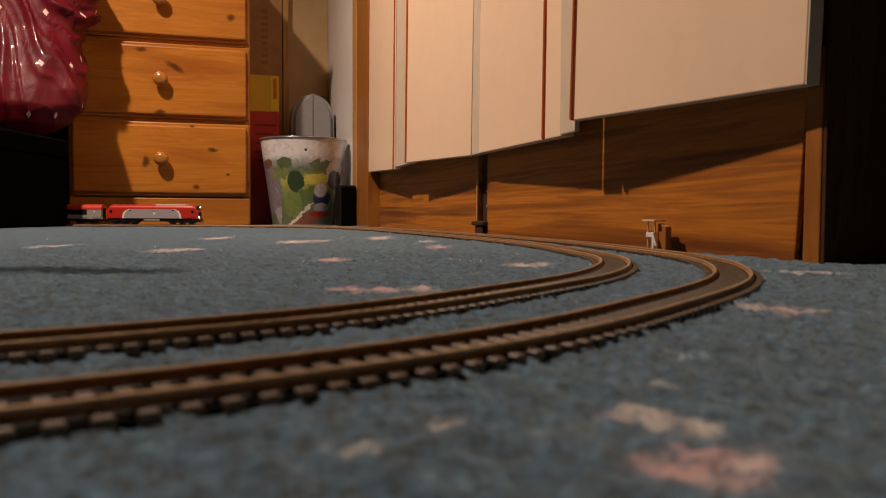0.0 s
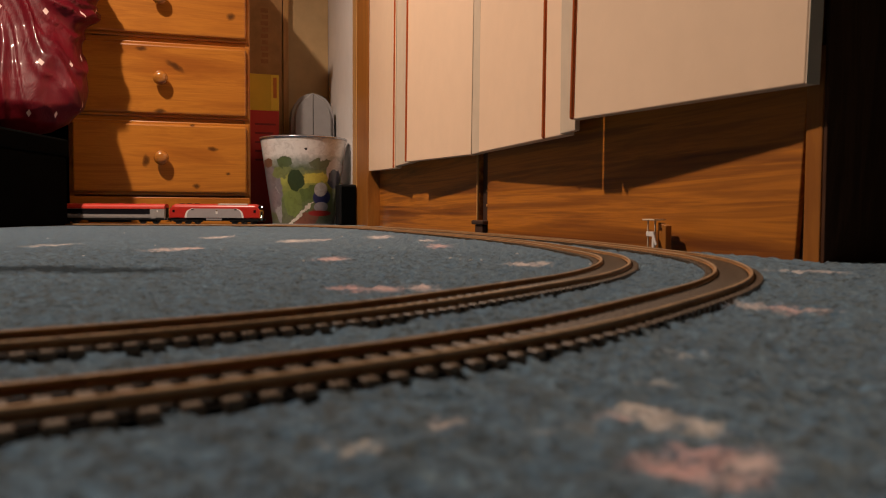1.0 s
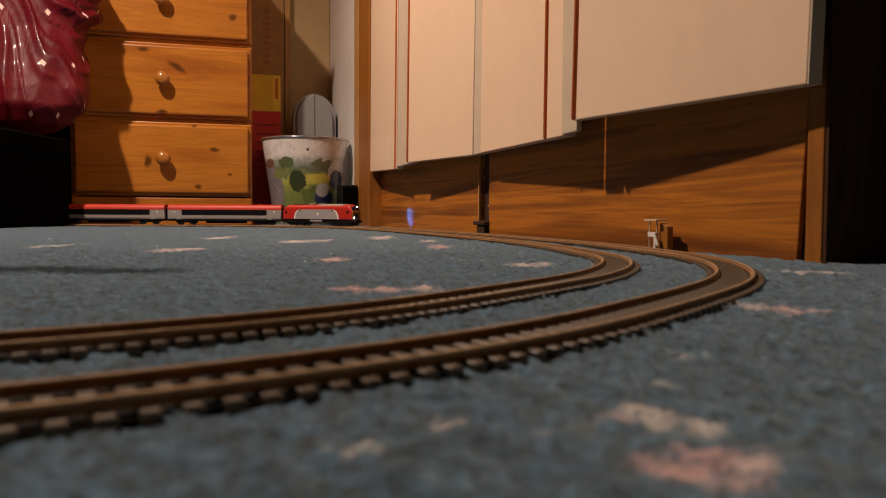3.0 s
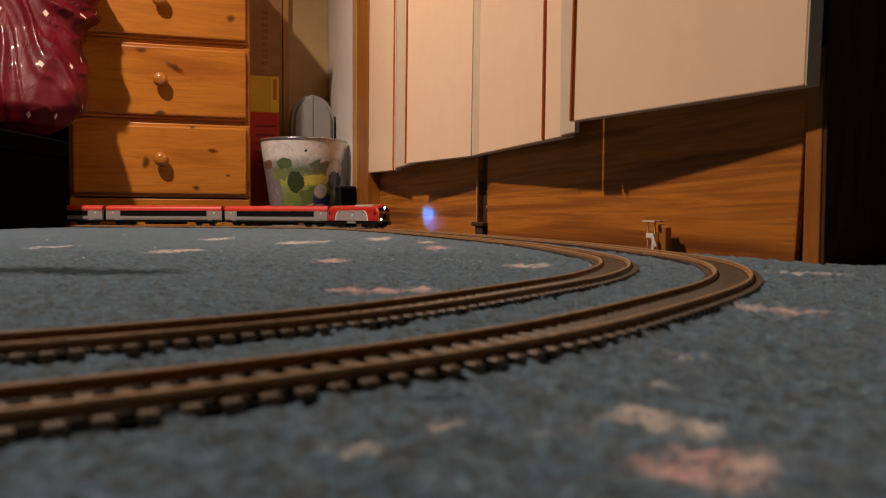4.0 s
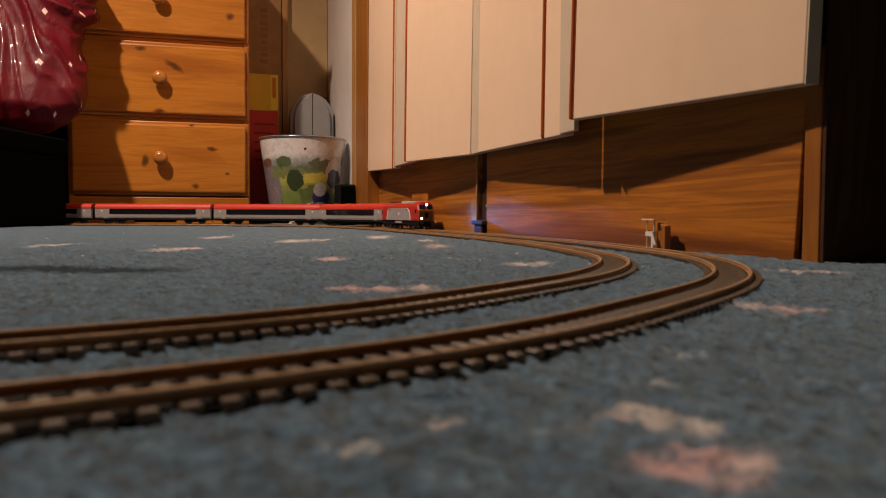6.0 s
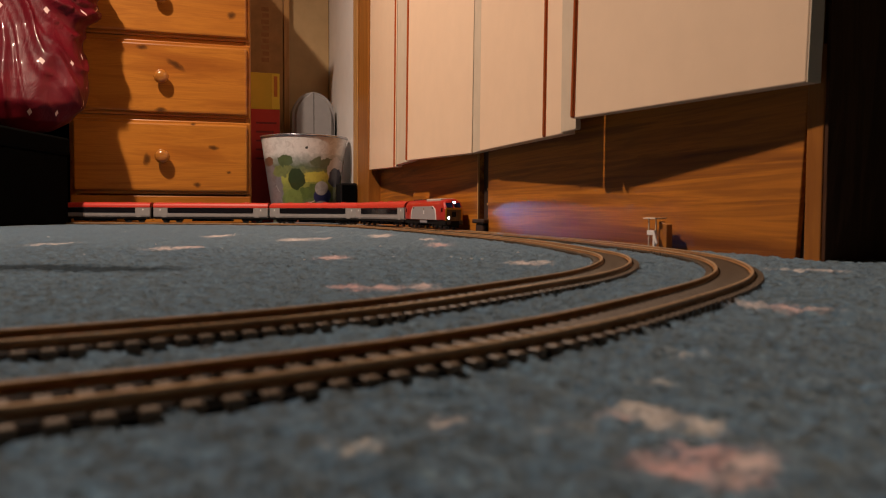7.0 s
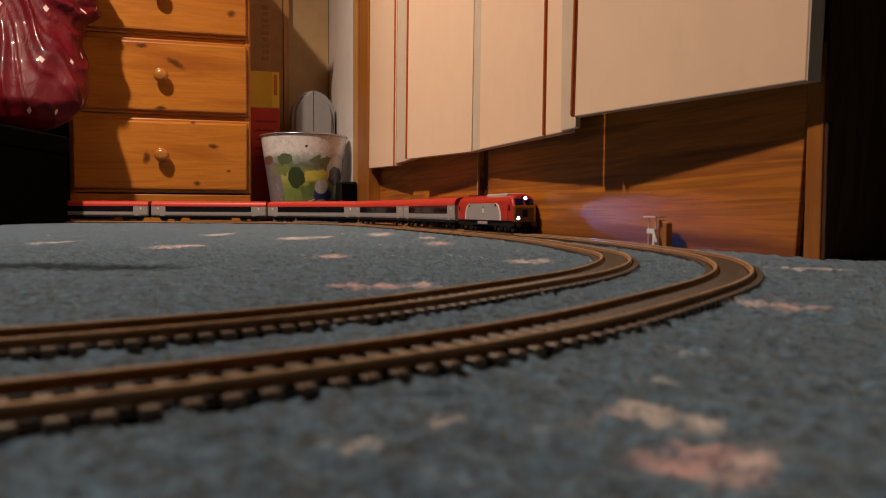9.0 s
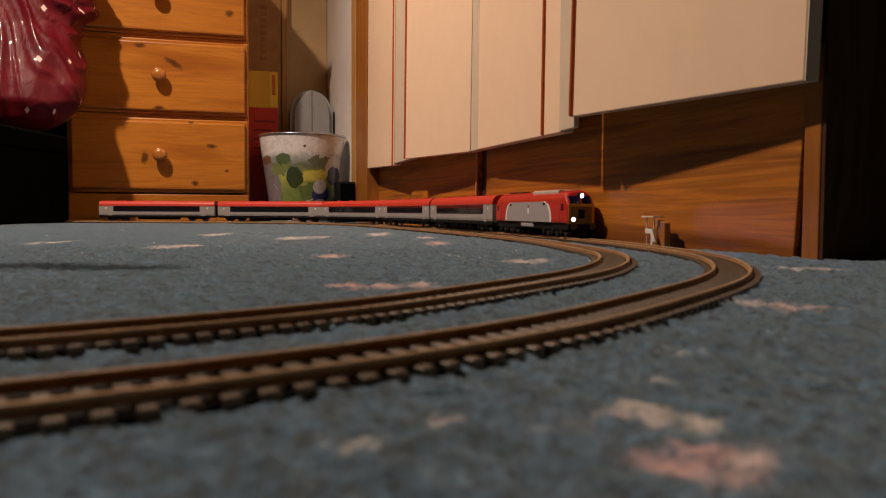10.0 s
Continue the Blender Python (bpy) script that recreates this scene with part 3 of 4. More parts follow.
    c = mix(nt, c, ramp(nt, dab, [(0.36, (0.62, 0.60, 0.58)), (0.52, (1, 1, 1)), (0.68, (1.12, 1.12, 1.1))]), 0.45, "MULTIPLY")
    nt.links.new(c, b.inputs["Base Color"])
    b.inputs["Roughness"].default_value = 0.33
    b.inputs["Coat Weight"].default_value = 0.3
    return m


def waste_bin():
    t = thing("waste_bin", "tapered tin waste bin printed with a green landscape", "waste bin", pose(-0.424, 2.335, 0))
    R0, R1, H = 0.092, 0.128, 0.256
    bm = bmesh.new()
    n = 48
    lay = bm.loops.layers.uv.new("UVMap")
    face_dir = math.atan2(-2.335, 0.424)
    rows = []
    for k in range(9):
        v = k / 8
        r = R0 + (R1 - R0) * v
        rows.append([bm.verts.new((r * math.cos(2 * math.pi * j / n), r * math.sin(2 * math.pi * j / n), 0.003 + (H - 0.003) * v)) for j in range(n)])
    for k in range(8):
        for j in range(n):
            f = bm.faces.new((rows[k][j], rows[k][(j + 1) % n], rows[k + 1][(j + 1) % n], rows[k + 1][j]))
            f.smooth = True
            for lp, (jj, kk) in zip(f.loops, ((j, k), (j + 1, k), (j + 1, k + 1), (j, k + 1))):
                a = 2 * math.pi * jj / n - face_dir
                a = (a + math.pi) % (2 * math.pi) - math.pi
                if abs(a) > 3.1:
                    a = 3.1
                lp[lay].uv = (0.5 + 0.5 * math.sin(a) if abs(a) < math.pi / 2 else (1.0 if a > 0 else 0.0), kk / 8)
    part("shell", bm, bin_material(), t, "printed landscape on tin", smooth=True)
    part("inner_wall", lathe([(0, 0.005), (R0 - 0.003, 0.005), (R1 - 0.003, H)], 48), GREYPLASTIC, t, smooth=True)
    part("rim", lathe([(R1 - 0.002, H - 0.002), (R1 + 0.002, H - 0.003), (R1 + 0.0035, H), (R1 + 0.002, H + 0.003), (R1 - 0.002, H + 0.002), (R1 - 0.002, H - 0.002)], 48),
         plain("rolled_rim", (0.55, 0.57, 0.62), 0.25, 0.9), t, "rolled bare metal rim", smooth=True)
    part("base", lathe([(0, 0), (R0 + 0.002, 0), (R0 + 0.002, 0.004), (0, 0.004)], 48), GREYPLASTIC, t)


def grey_appliance():
    t = thing("fan_heater", "rounded grey plastic appliance with a centre seam", "appliance", at_room(0.292, 2.60))
    H, R, D = 0.436, 0.0715, 0.10
    for sgn in (-1, 1):
        bm = bmesh.new()
        pts = [(0.0012, 0.0), (R * 0.97, 0.0), (R, 0.05), (R, H - 0.095)]
        pts += [(R * math.cos(a), H - 0.095 + 0.095 * math.sin(a) ** 0.85) for a in [math.pi / 2 * k / 10 for k in range(1, 10)]]
        pts += [(0.0012, H)]
        f = bm.faces.new([bm.verts.new((sgn * x, 0, z)) for x, z in pts])
        r = bmesh.ops.extrude_face_region(bm, geom=[f])
        bmesh.ops.translate(bm, vec=(0, D, 0), verts=[v for v in r["geom"] if isinstance(v, bmesh.types.BMVert)])
        bmesh.ops.recalc_face_normals(bm, faces=bm.faces)
        es = [e for e in bm.edges if e.is_manifold and e.calc_face_angle() > 1.2 and abs(e.verts[0].co.x) > 0.01 and abs(e.verts[1].co.x) > 0.01]
        bmesh.ops.bevel(bm, geom=es, offset=0.014, segments=3, affect="EDGES")
        part("housing_half", bm, GREYPLASTIC, t)
    part("seam", box(-0.0011, 0.002, 0.0, 0.0011, D - 0.004, H - 0.004), BLACK, t, "dark centre seam")


def speaker_box():
    t = thing("small_speaker", "small black plastic box beside the wardrobe", "speaker", at_room(0.322, 2.19))
    part("cabinet", box(0, 0.004, 0, 0.046, 0.10, 0.118, 0.003), BLACK, t)
    part("grille", box(0.004, 0.0, 0.006, 0.042, 0.0035, 0.112, 0.001), BLACKCLOTH, t, "black cloth grille")


toy_carton()
leaning_board()
waste_bin()
grey_appliance()
speaker_box()


# ---- red bag on an added black box ----
def foil_material():
    m, nt, b = nodes_of("shiny_red_film")
    v = coords(nt)
    n1 = noise_tex(nt, v, 9, 4)
    c = ramp(nt, n1, [(0.3, (0.070, 0.002, 0.007)), (0.7, (0.15, 0.004, 0.012))])
    tc = nt.nodes.new("ShaderNodeTexCoord")
    sc = nt.nodes.new("ShaderNodeVectorMath")
    sc.operation = "MULTIPLY"
    nt.links.new(tc.outputs["UV"], sc.inputs[0])
    sc.inputs[1].default_value = (13, 7, 1)
    fr = nt.nodes.new("ShaderNodeVectorMath")
    fr.operation = "FRACTION"
    nt.links.new(sc.outputs[0], fr.inputs[0])
    ce = nt.nodes.new("ShaderNodeVectorMath")
    ce.operation = "SUBTRACT"
    nt.links.new(fr.outputs[0], ce.inputs[0])
    ce.inputs[1].default_value = (0.5, 0.5, 0)
    ab = nt.nodes.new("ShaderNodeVectorMath")
    ab.operation = "ABSOLUTE"
    nt.links.new(ce.outputs[0], ab.inputs[0])
    dt = nt.nodes.new("ShaderNodeVectorMath")
    dt.operation = "DOT_PRODUCT"
    nt.links.new(ab.outputs[0], dt.inputs[0])
    dt.inputs[1].default_value = (1, 1.15, 0)
    k = ramp(nt, dt.outputs["Value"], [(0.070, (1, 1, 1)), (0.088, (0, 0, 0))])
    c = mix(nt, c, (0.75, 0.55, 0.52), k)
    nt.links.new(c, b.inputs["Base Color"])
    b.inputs["Roughness"].default_value = 0.5
    b.inputs["Specular IOR Level"].default_value = 0.2
    b.inputs["Coat Weight"].default_value = 0.16
    b.inputs["Coat Roughness"].default_value = 0.09
    n2 = noise_tex(nt, coords(nt, (1, 1, 0.3)), 38, 3, 0.5, 0.8)
    bump(nt, b, n2, 0.5, 0.006)
    return m


LEAN = 0.07


def red_bag():
    t = thing("plastic_bag", "shiny red plastic bag with white diamonds, full and crumpled", "bag", pose(-1.197, 2.085, 0.0))
    prof = [(0.0, 0.232), (0.07, 0.236), (0.13, 0.250), (0.178, 0.275), (0.208, 0.315), (0.228, 0.365), (0.236, 0.42), (0.233, 0.47),
            (0.240, 0.525), (0.268, 0.580), (0.288, 0.63), (0.255, 0.70), (0.20, 0.78), (0.15, 0.83), (0.05, 0.85), (0.0, 0.85)]
    prof = [(0.985 * r, 0.0005 + 0.985 * z) for r, z in prof]
    bm = bmesh.new()
    lay = bm.loops.layers.uv.new("UVMap")
    n = 300
    # finer rings between the given ones
    zs = np.linspace(0, len(prof) - 1, 130)
    rr = np.interp(zs, range(len(prof)), [p[0] for p in prof])
    zz = np.interp(zs, range(len(prof)), [p[1] for p in prof])
    rings = []
    for i, (r, z) in enumerate(zip(rr, zz)):
        ring = []
        for j in range(n):
            a = 2 * math.pi * j / n
            f = noise.noise(Vector((math.cos(a) * 2.2, math.sin(a) * 2.2, z * 2.5)))
            # folds fan out from the gathered neck
            x0 = r * math.cos(a)
            fan = math.atan2(x0 - 0.06, 0.70 - z if z < 0.66 else 0.04)
            reach = min(1.0, math.hypot(x0 - 0.06, 0.70 - z) / 0.25)
            fold = (1 - abs(math.sin(7.5 * fan + 1.8 * f))) ** 2
            small = (1 - abs(math.sin(17 * fan + 3.0 * f + 9 * z))) ** 3
            dent = noise.noise(Vector((x0 * 14, math.sin(a) * 3, z * 12)))
            k = min(1, (z - 0.22) * 7)
            q = r * (1 + 0.05 * f + k * reach * (0.12 * (fold - 0.3) + 0.04 * (small - 0.2)) + 0.018 * dent)
            ring.append(bm.verts.new((q * math.cos(a), 0.50 * q * math.sin(a), z + 0.006 * f)))
        rings.append(ring)
    for i in range(len(rings) - 1):
        for j in range(n):
            f = bm.faces.new((rings[i][j], rings[i][(j + 1) % n], rings[i + 1][(j + 1) % n], rings[i + 1][j]))
            f.smooth = True
            for lp, (jj, ii) in zip(f.loops, ((j, i), (j + 1, i), (j + 1, i + 1), (j, i + 1))):
                lp[lay].uv = (jj / n + 0.04 * (zz[ii] * 6 % 1), zz[ii] * 1.1 + 0.04 * math.sin(9 * jj / n))
    # the bag leans: its foot stands further out from the chest than its shoulders
    for v in bm.verts:
        k = 1 - LEAN * min(1, max(0, (0.64 - v.co.z) / 0.32))
        v.co = Vector((1.197, -2.085, EYE.z)) * (1 - k) + v.co * k
    bmesh.ops.remove_doubles(bm, verts=bm.verts, dist=0.0002)
    part("bag_body", bm, foil_material(), t, smooth=True)


def black_box():
    # Added box: its near-zero colour makes the dark space below the bag.
    t = thing("black_filler_box", "black box added to fill the dark space under the bag", "storage box", pose(-1.95, 1.615, 0))
    part("box_body", box(0, 0, 0, 1.0, 0.33, 0.172, 0.006), BLACKCLOTH, t)
    part("lid", box(-0.004, -0.004, 0.173, 1.004, 0.334, 0.217, 0.006), BLACKCLOTH, t, "black cloth lid")
    # Added block: keeps the wall behind the bag hidden and dark.
    t = thing("black_backing", "black block added to keep the space beside the chest dark", "bag", at_room(-0.80, 2.41))
    part("backing_body", box(0, 0, 0, 0.375, 0.38, 0.232, 0.03, 4), BLACKCLOTH, t)
    part("backing_top", box(0.004, 0.145, 0.20, 0.371, 0.376, 0.40, 0.03, 4), BLACKCLOTH, t)
    part("zip", box(0.04, 0.25, 0.399, 0.335, 0.265, 0.403, 0.001), BLACK, t, "thin black bar on the added block")


black_box()
red_bag()


# ---- toy beside the track ----
def toy_signal():
    IV = plain("ivory_plastic", (0.80, 0.68, 0.52), 0.4)
    X, Y = 0.384, 0.606
    t = thing("toy_hut", "little brown and ivory model lineside hut against the plinth", "toy", at_room(X, Y, 0.0))
    bm = box(0.002, 0.0075, 0.0, 0.008, 0.0205, 0.0265, 0.0004, 1)
    for v in bm.verts:
        if v.co.z > 0.02:
            v.co.z -= 0.0045 * (1 - v.co.y / 0.0205)
    part("hut_body", bm, TEAK_UP, t, "brown hut body with a sloping top")
    for y in (0.0212, 0.0335):
        part("post", box(-0.0012, y - 0.0006, 0.0, 0.0, y + 0.0006, 0.0282, 0.0002, 1), IV, t, "slim ivory post")
    part("roof_plate", box(-0.004, 0.0172, 0.0283, 0.008, 0.0385, 0.0298, 0.0004), IV, t, "ivory roof plate")
    part("cross_bar", box(-0.0022, 0.0205, 0.0135, -0.0013, 0.0345, 0.0180, 0.0003), WHITE, t, "white cross bar")
    b = part("brace", box(-0.0006, -0.0014, 0, 0.0006, 0.0014, 0.0130, 0.0003), WHITE, t, "white slanting brace")
    b.matrix_basis = pose(-0.0032, 0.0150, 0.0058, -28, 0, 0)
    part("foot_block", box(-0.0030, 0.0195, 0.0, -0.0014, 0.0230, 0.0134, 0.0003), WHITE, t, "white foot block")


toy_signal()


t1, p1 = track("railway_track", 0.0, "outer curved toy railway track lying on the carpet", (-0.12, 0.83))
t2, p2 = track("railway_track", SPACING, "inner curved toy railway track lying on the carpet", (-0.12, 0.83))


# ---- train ----
LOCO_L, COACH_L = 0.250, 0.303


def vehicle_pose(s_mid, half):
    x0, y0, _ = on_line(s_mid - half)
    x1, y1, _ = on_line(s_mid + half)
    return Matrix.Translation(((x0 + x1) / 2, (y0 + y1) / 2, RAIL_TOP)) @ Matrix.Rotation(math.atan2(y0 - y1, x0 - x1), 4, "Z")


TRAIN = []
RED = plain("train_red", (0.52, 0.028, 0.018), 0.32, 0, 0.10, 200, coat=0.3)
ROOFRED = plain("roof_red", (0.60, 0.045, 0.028), 0.42, 0, 0.12, 200)
SILVER = plain("silver_grey_paint", (0.38, 0.36, 0.35), 0.36, 0.1, 0.08, 150)
PALEGREY = plain("pale_grey_panel", (0.36, 0.34, 0.35), 0.4, 0, 0.06, 150)
TRIMWHITE = plain("white_lining", (0.78, 0.76, 0.74), 0.4, 0, 0.05, 100)
CHASSIS = plain("black_underframe", (0.009, 0.008, 0.008), 0.6, 0, 0.3, 150, gloss=0.2)
STEELTYRE = plain("wheel_tyre", (0.22, 0.20, 0.19), 0.35, 0.9, 0.2, 150)
GLASSY = plain("dark_window_glass", (0.012, 0.011, 0.014), 0.07, 0, 0.1, 50)
# The blue in this glass colour stands for glare from the headlights.
WINDBLUE = plain("windscreen_glass", (0.012, 0.014, 0.05), 0.06, 0, 0.1, 50)
WARNYELLOW = plain("warning_yellow", (0.72, 0.34, 0.02), 0.4, 0, 0.08, 150)
NOSEGREY = plain("grimy_nose", (0.22, 0.14, 0.07), 0.5, 0, 0.3, 200)
BUFFER = plain("buffer_metal", (0.10, 0.09, 0.09), 0.4, 0.8, 0.2, 200)
BEAM = glow("headlight_beam", (0.04, 0.32, 1.0), 145000)
LENS = glow("headlight_lens", (0.75, 0.85, 1.0), 9)


RUN_T = [0, 1, 2.5, 4.5, 5.5, 7, 8, 8.5, 9, 10]
RUN_S = [2.377, 2.214, 1.987, 1.680, 1.548, 1.327, 1.184, 1.107, 1.023, 0.845]


def front(t):
    """How far along the line the front of the train stands."""
    return float(np.interp(t, RUN_T, RUN_S))


def shell(sections, material, name, parent, label=""):
    """Joins cross sections (x, [(y, z) ...]) into a closed body."""
    bm = bmesh.new()
    last = None
    for x, pts in sections:
        ring = [bm.verts.new((x, y, z)) for y, z in pts]
        if last:
            for j in range(len(ring)):
                k = (j + 1) % len(ring)
                bm.faces.new((last[j], last[k], ring[k], ring[j]))
        else:
            bm.faces.new(ring)
        last = ring
    bm.faces.new(last[::-1])
    bmesh.ops.recalc_face_normals(bm, faces=bm.faces)
    return part(name, bm, material, parent, label)


def profile(w, z0, z1, top):
    """Half-round topped cross section: sides of half width w from z0 to z1, roof to top."""
    pts = [(w * 0.96, z0), (w, z0 + 0.003), (w, z1)]
    for k in range(1, 8):
        a = math.pi / 2 * k / 8
        pts.append((w * math.cos(a) ** 0.75, z1 + (top - z1) * math.sin(a)))
    return pts + [(0, top)] + [(-y, z) for y, z in pts[::-1]]


def wheel(parent, x, r):
    for sgn in (-1, 1):
        bm = lathe([(0, -0.0012), (r * 0.8, -0.0012), (r * 0.82, -0.0003), (r, -0.0003), (r, 0.0016), (r + 0.0007, 0.0018), (r + 0.0007, 0.0026), (0, 0.0026)], 24,
                   m=pose(x, sgn * 0.0083, r, 90 * sgn, 0, 0))
        part("wheel", bm, STEELTYRE, parent, "dull metal wheel")
    part("axle", lathe([(0, -0.0075), (0.001, -0.0075), (0.001, 0.0075), (0, 0.0075)], 10, m=pose(x, 0, r, 90, 0, 0)), CHASSIS, parent)


def bogie(owner, x, axles, base, r, half):
    b = part("bogie", box(x - half, -0.0115, 0.0062, x + half, 0.0115, 0.0105, 0.0006), CHASSIS, owner, "black bogie")
    for sgn in (-1, 1):
        bm = box(x - half, sgn * 0.0125 - 0.0014, 0.0058, x + half, sgn * 0.0125 + 0.0014, 0.0098, 0.0005)
        for k in range(axles):
            ax = x - base / 2 + base * k / (axles - 1)
            box(ax - 0.0032, sgn * 0.0142 - 0.0010, 0.0030, ax + 0.0032, sgn * 0.0142 + 0.0010, 0.0088, 0.0004, 1, bm)
        part("side_frame", bm, CHASSIS, b)
    for k in range(axles):
        wheel(b, x - base / 2 + base * k / (axles - 1), r)
    return b


def headlight(owner, x, y, z, r):
    """A lamp bulb deep in a narrow tube, dipped a little towards the rails."""
    m = pose(x, y, z, 0, 98, 0)
    hl = part("headlight", lathe([(r * 0.26, 0.0), (r * 0.26, -0.0063), (0, -0.0063), (0, -0.0068), (r * 1.12, -0.0068), (r * 1.12, 0.0006), (r, 0.0006), (r, 0.0001)], 20, m=m), CHASSIS, owner, "lit round headlight")
    part("lens_ring", lathe([(r * 0.27, 0.0010), (r * 0.75, 0.0010), (r * 0.99, 0.0001), (r * 0.27, -0.0001)], 20, m=m), LENS, hl, "bright bluish-white lens")
    part("lamp_bulb", lathe([(0, -0.0056), (r * 0.25, -0.0056), (r * 0.25, -0.0061), (0, -0.0061)], 16, m=m), BEAM, hl, "glaring blue-white bulb")


def locomotive():
    e = thing("locomotive", "red and grey toy diesel locomotive with lit headlights", "toy locomotive", group="toy train")
    h = LOCO_L / 2 - 0.006
    W = 0.0172
    secs = []
    for x, z1, top, w in ((-h, 0.0330, 0.0345, W * 0.90), (-h + 0.001, 0.0335, 0.0365, W * 0.94), (-h + 0.008, 0.0385, 0.0475, W * 0.97), (-h + 0.014, 0.0395, 0.0500, W),
                          (h - 0.014, 0.0395, 0.0500, W), (h - 0.008, 0.0385, 0.0475, W * 0.97), (h - 0.001, 0.0335, 0.0365, W * 0.94), (h, 0.0330, 0.0345, W * 0.90)):
        secs.append((x, profile(w, 0.0160, z1, top)))
    body = shell(secs, RED, "body", e, "gloss red bodyshell")
    part("underframe", box(-h + 0.004, -0.0150, 0.0085, h - 0.004, 0.0158, 0.0159, 0.0006), CHASSIS, e, "black underframe")
    for sgn in (-1, 1):
        # the large grey side panel with its white curved ends
        for name, mat, grow, lift, lab in (("panel_edge", TRIMWHITE, 0.0052, 0.0002, "white curved panel edge"), ("side_panel", PALEGREY, 0.0, 0.0005, "large pale grey side panel")):
            bm = bmesh.new()
            a, t, z0, z1 = 0.072 + grow, 0.054 + grow, 0.0165, 0.0385
            out = [(-a, z0), (a, z0)]
            out += [(t + (a - t) * (1 - (k / 6) ** 2) ** 0.5, z0 + (z1 - z0) * k / 6) for k in range(1, 7)]
            out += [(-(t + (a - t) * (1 - (k / 6) ** 2) ** 0.5), z0 + (z1 - z0) * k / 6) for k in range(6, 0, -1)]
            y0, y1 = sgn * (W - 0.0006), sgn * (W + lift)
            f = bm.faces.new([bm.verts.new((x, y0, z)) for x, z in out])
            g = bmesh.ops.extrude_face_region(bm, geom=[f])
            bmesh.ops.translate(bm, vec=(0, y1 - y0, 0), verts=[v for v in g["geom"] if isinstance(v, bmesh.types.BMVert)])
            bmesh.ops.recalc_face_normals(bm, faces=bm.faces)
            part(name, bm, mat, e, lab)
        part("crest", box(0.004, sgn * W, 0.0255, 0.0095, sgn * (W + 0.0008), 0.0318, 0.0), TRIMWHITE, e, "small white crest block")
        part("crest_patch", box(0.005, sgn * W, 0.0320, 0.0085, sgn * (W + 0.0008), 0.0350, 0.0), NOSEGREY, e, "dark patch over the crest")
        for x in (-0.056, 0.056):
            part("grab_patch", box(x - 0.003, sgn * W, 0.0345, x + 0.003, sgn * (W + 0.0007), 0.0372, 0.0), CHASSIS, e, "small dark grille")
        for x in (-0.097, 0.097):
            part("cab_door", box(x - 0.0042, sgn * (W - 0.001), 0.0175, x + 0.0042, sgn * (W + 0.0003), 0.0368, 0.0), RED, e)
            part("cab_window", box(x - 0.0030 + 0.009 * (1 if x > 0 else -1), sgn * (W - 0.002), 0.0290, x + 0.0030 + 0.009 * (1 if x > 0 else -1), sgn * (W + 0.0002), 0.0355, 0.0), GLASSY, e, "dark cab side window")
    part("roof_hatch", box(0.008, -0.0135, 0.0445, 0.088, 0.0135, 0.0508, 0.0022), plain("roof_grey", (0.50, 0.42, 0.37), 0.5, 0, 0.12, 150), e, "pale grey roof hatch")
    for x in (-0.09, -0.07, -0.05):
        part("roof_fan", lathe([(0.0, 0.0512), (0.006, 0.0512), (0.0066, 0.0504), (0.0066, 0.048), (0.0, 0.048)], 20, m=Matrix.Translation((x, 0, 0))), CHASSIS, e, "round roof fan")
    part("fuel_tank", box(-0.022, -0.0165, 0.0100, 0.020, 0.0165, 0.0158, 0.0010), PALEGREY, e, "pale grey fuel tank")
    for x in (-0.074, 0.074):
        bogie(e, x, 3, 0.050, 0.0062, 0.034)
    for sgn in (-1, 1):
        fx = sgn * h
        for s2 in (-1, 1):
            ws = part("windscreen", box(-0.0004, 0.0012, 0.0, 0.0006, 0.0128, 0.0100, 0.0005), WINDBLUE, e, "dark windscreen with headlight glare coloured in blue")
            ws.matrix_basis = Matrix.Translation((fx - sgn * 0.0009, 0, 0.0358)) @ Matrix.Rotation(-sgn * 0.56, 4, "Y") @ Matrix.Diagonal((sgn, s2, 1, 1))
            part("buffer", lathe([(0, 0), (0.0014, 0), (0.0014, 0.0045), (0.0036, 0.005), (0.0036, 0.006), (0, 0.0063)], 16,
                                 m=pose(fx, s2 * 0.0110, 0.0125, 0, 90 * sgn, 0)), BUFFER, e, "round metal buffer")
        part("warning_band", box(fx - 0.0004, -0.0150, 0.0326, fx + 0.0007, 0.0150, 0.0356, 0.0003), WARNYELLOW, e, "yellow band under the windscreen")
        for s2 in (-1, 1):
            part("corner_stripe", box(fx - 0.0005, s2 * 0.0140 - 0.0014, 0.0150, fx + 0.0006, s2 * 0.0140 + 0.0014, 0.0332, 0.0003), WARNYELLOW, e, "yellow corner stripe")
        part("nose_panel", box(fx - 0.0004, -0.0124, 0.0150, fx + 0.0005, 0.0124, 0.0331, 0.0002), NOSEGREY, e, "grimy yellow-grey nose panel")
        part("connector", box(fx - 0.0003, -0.0036, 0.0210, fx + 0.0016, 0.0036, 0.0300, 0.0005), CHASSIS, e, "black connector box")
        part("buffer_beam", box(fx - 0.003, -0.0155, 0.0080, fx + 0.0008, 0.0155, 0.0149, 0.0006), CHASSIS, e, "black buffer beam")
        part("coupling", box(fx, -0.0035, 0.0050, fx + sgn * 0.007, 0.0035, 0.0066) if sgn > 0 else box(fx - 0.007, -0.0035, 0.0050, fx, 0.0035, 0.0066), CHASSIS, e)
    headlight(e, h + 0.0008, 0.0, 0.0440, 0.0023)
    headlight(e, h + 0.0014, -0.0098, 0.0198, 0.0023)
    return e


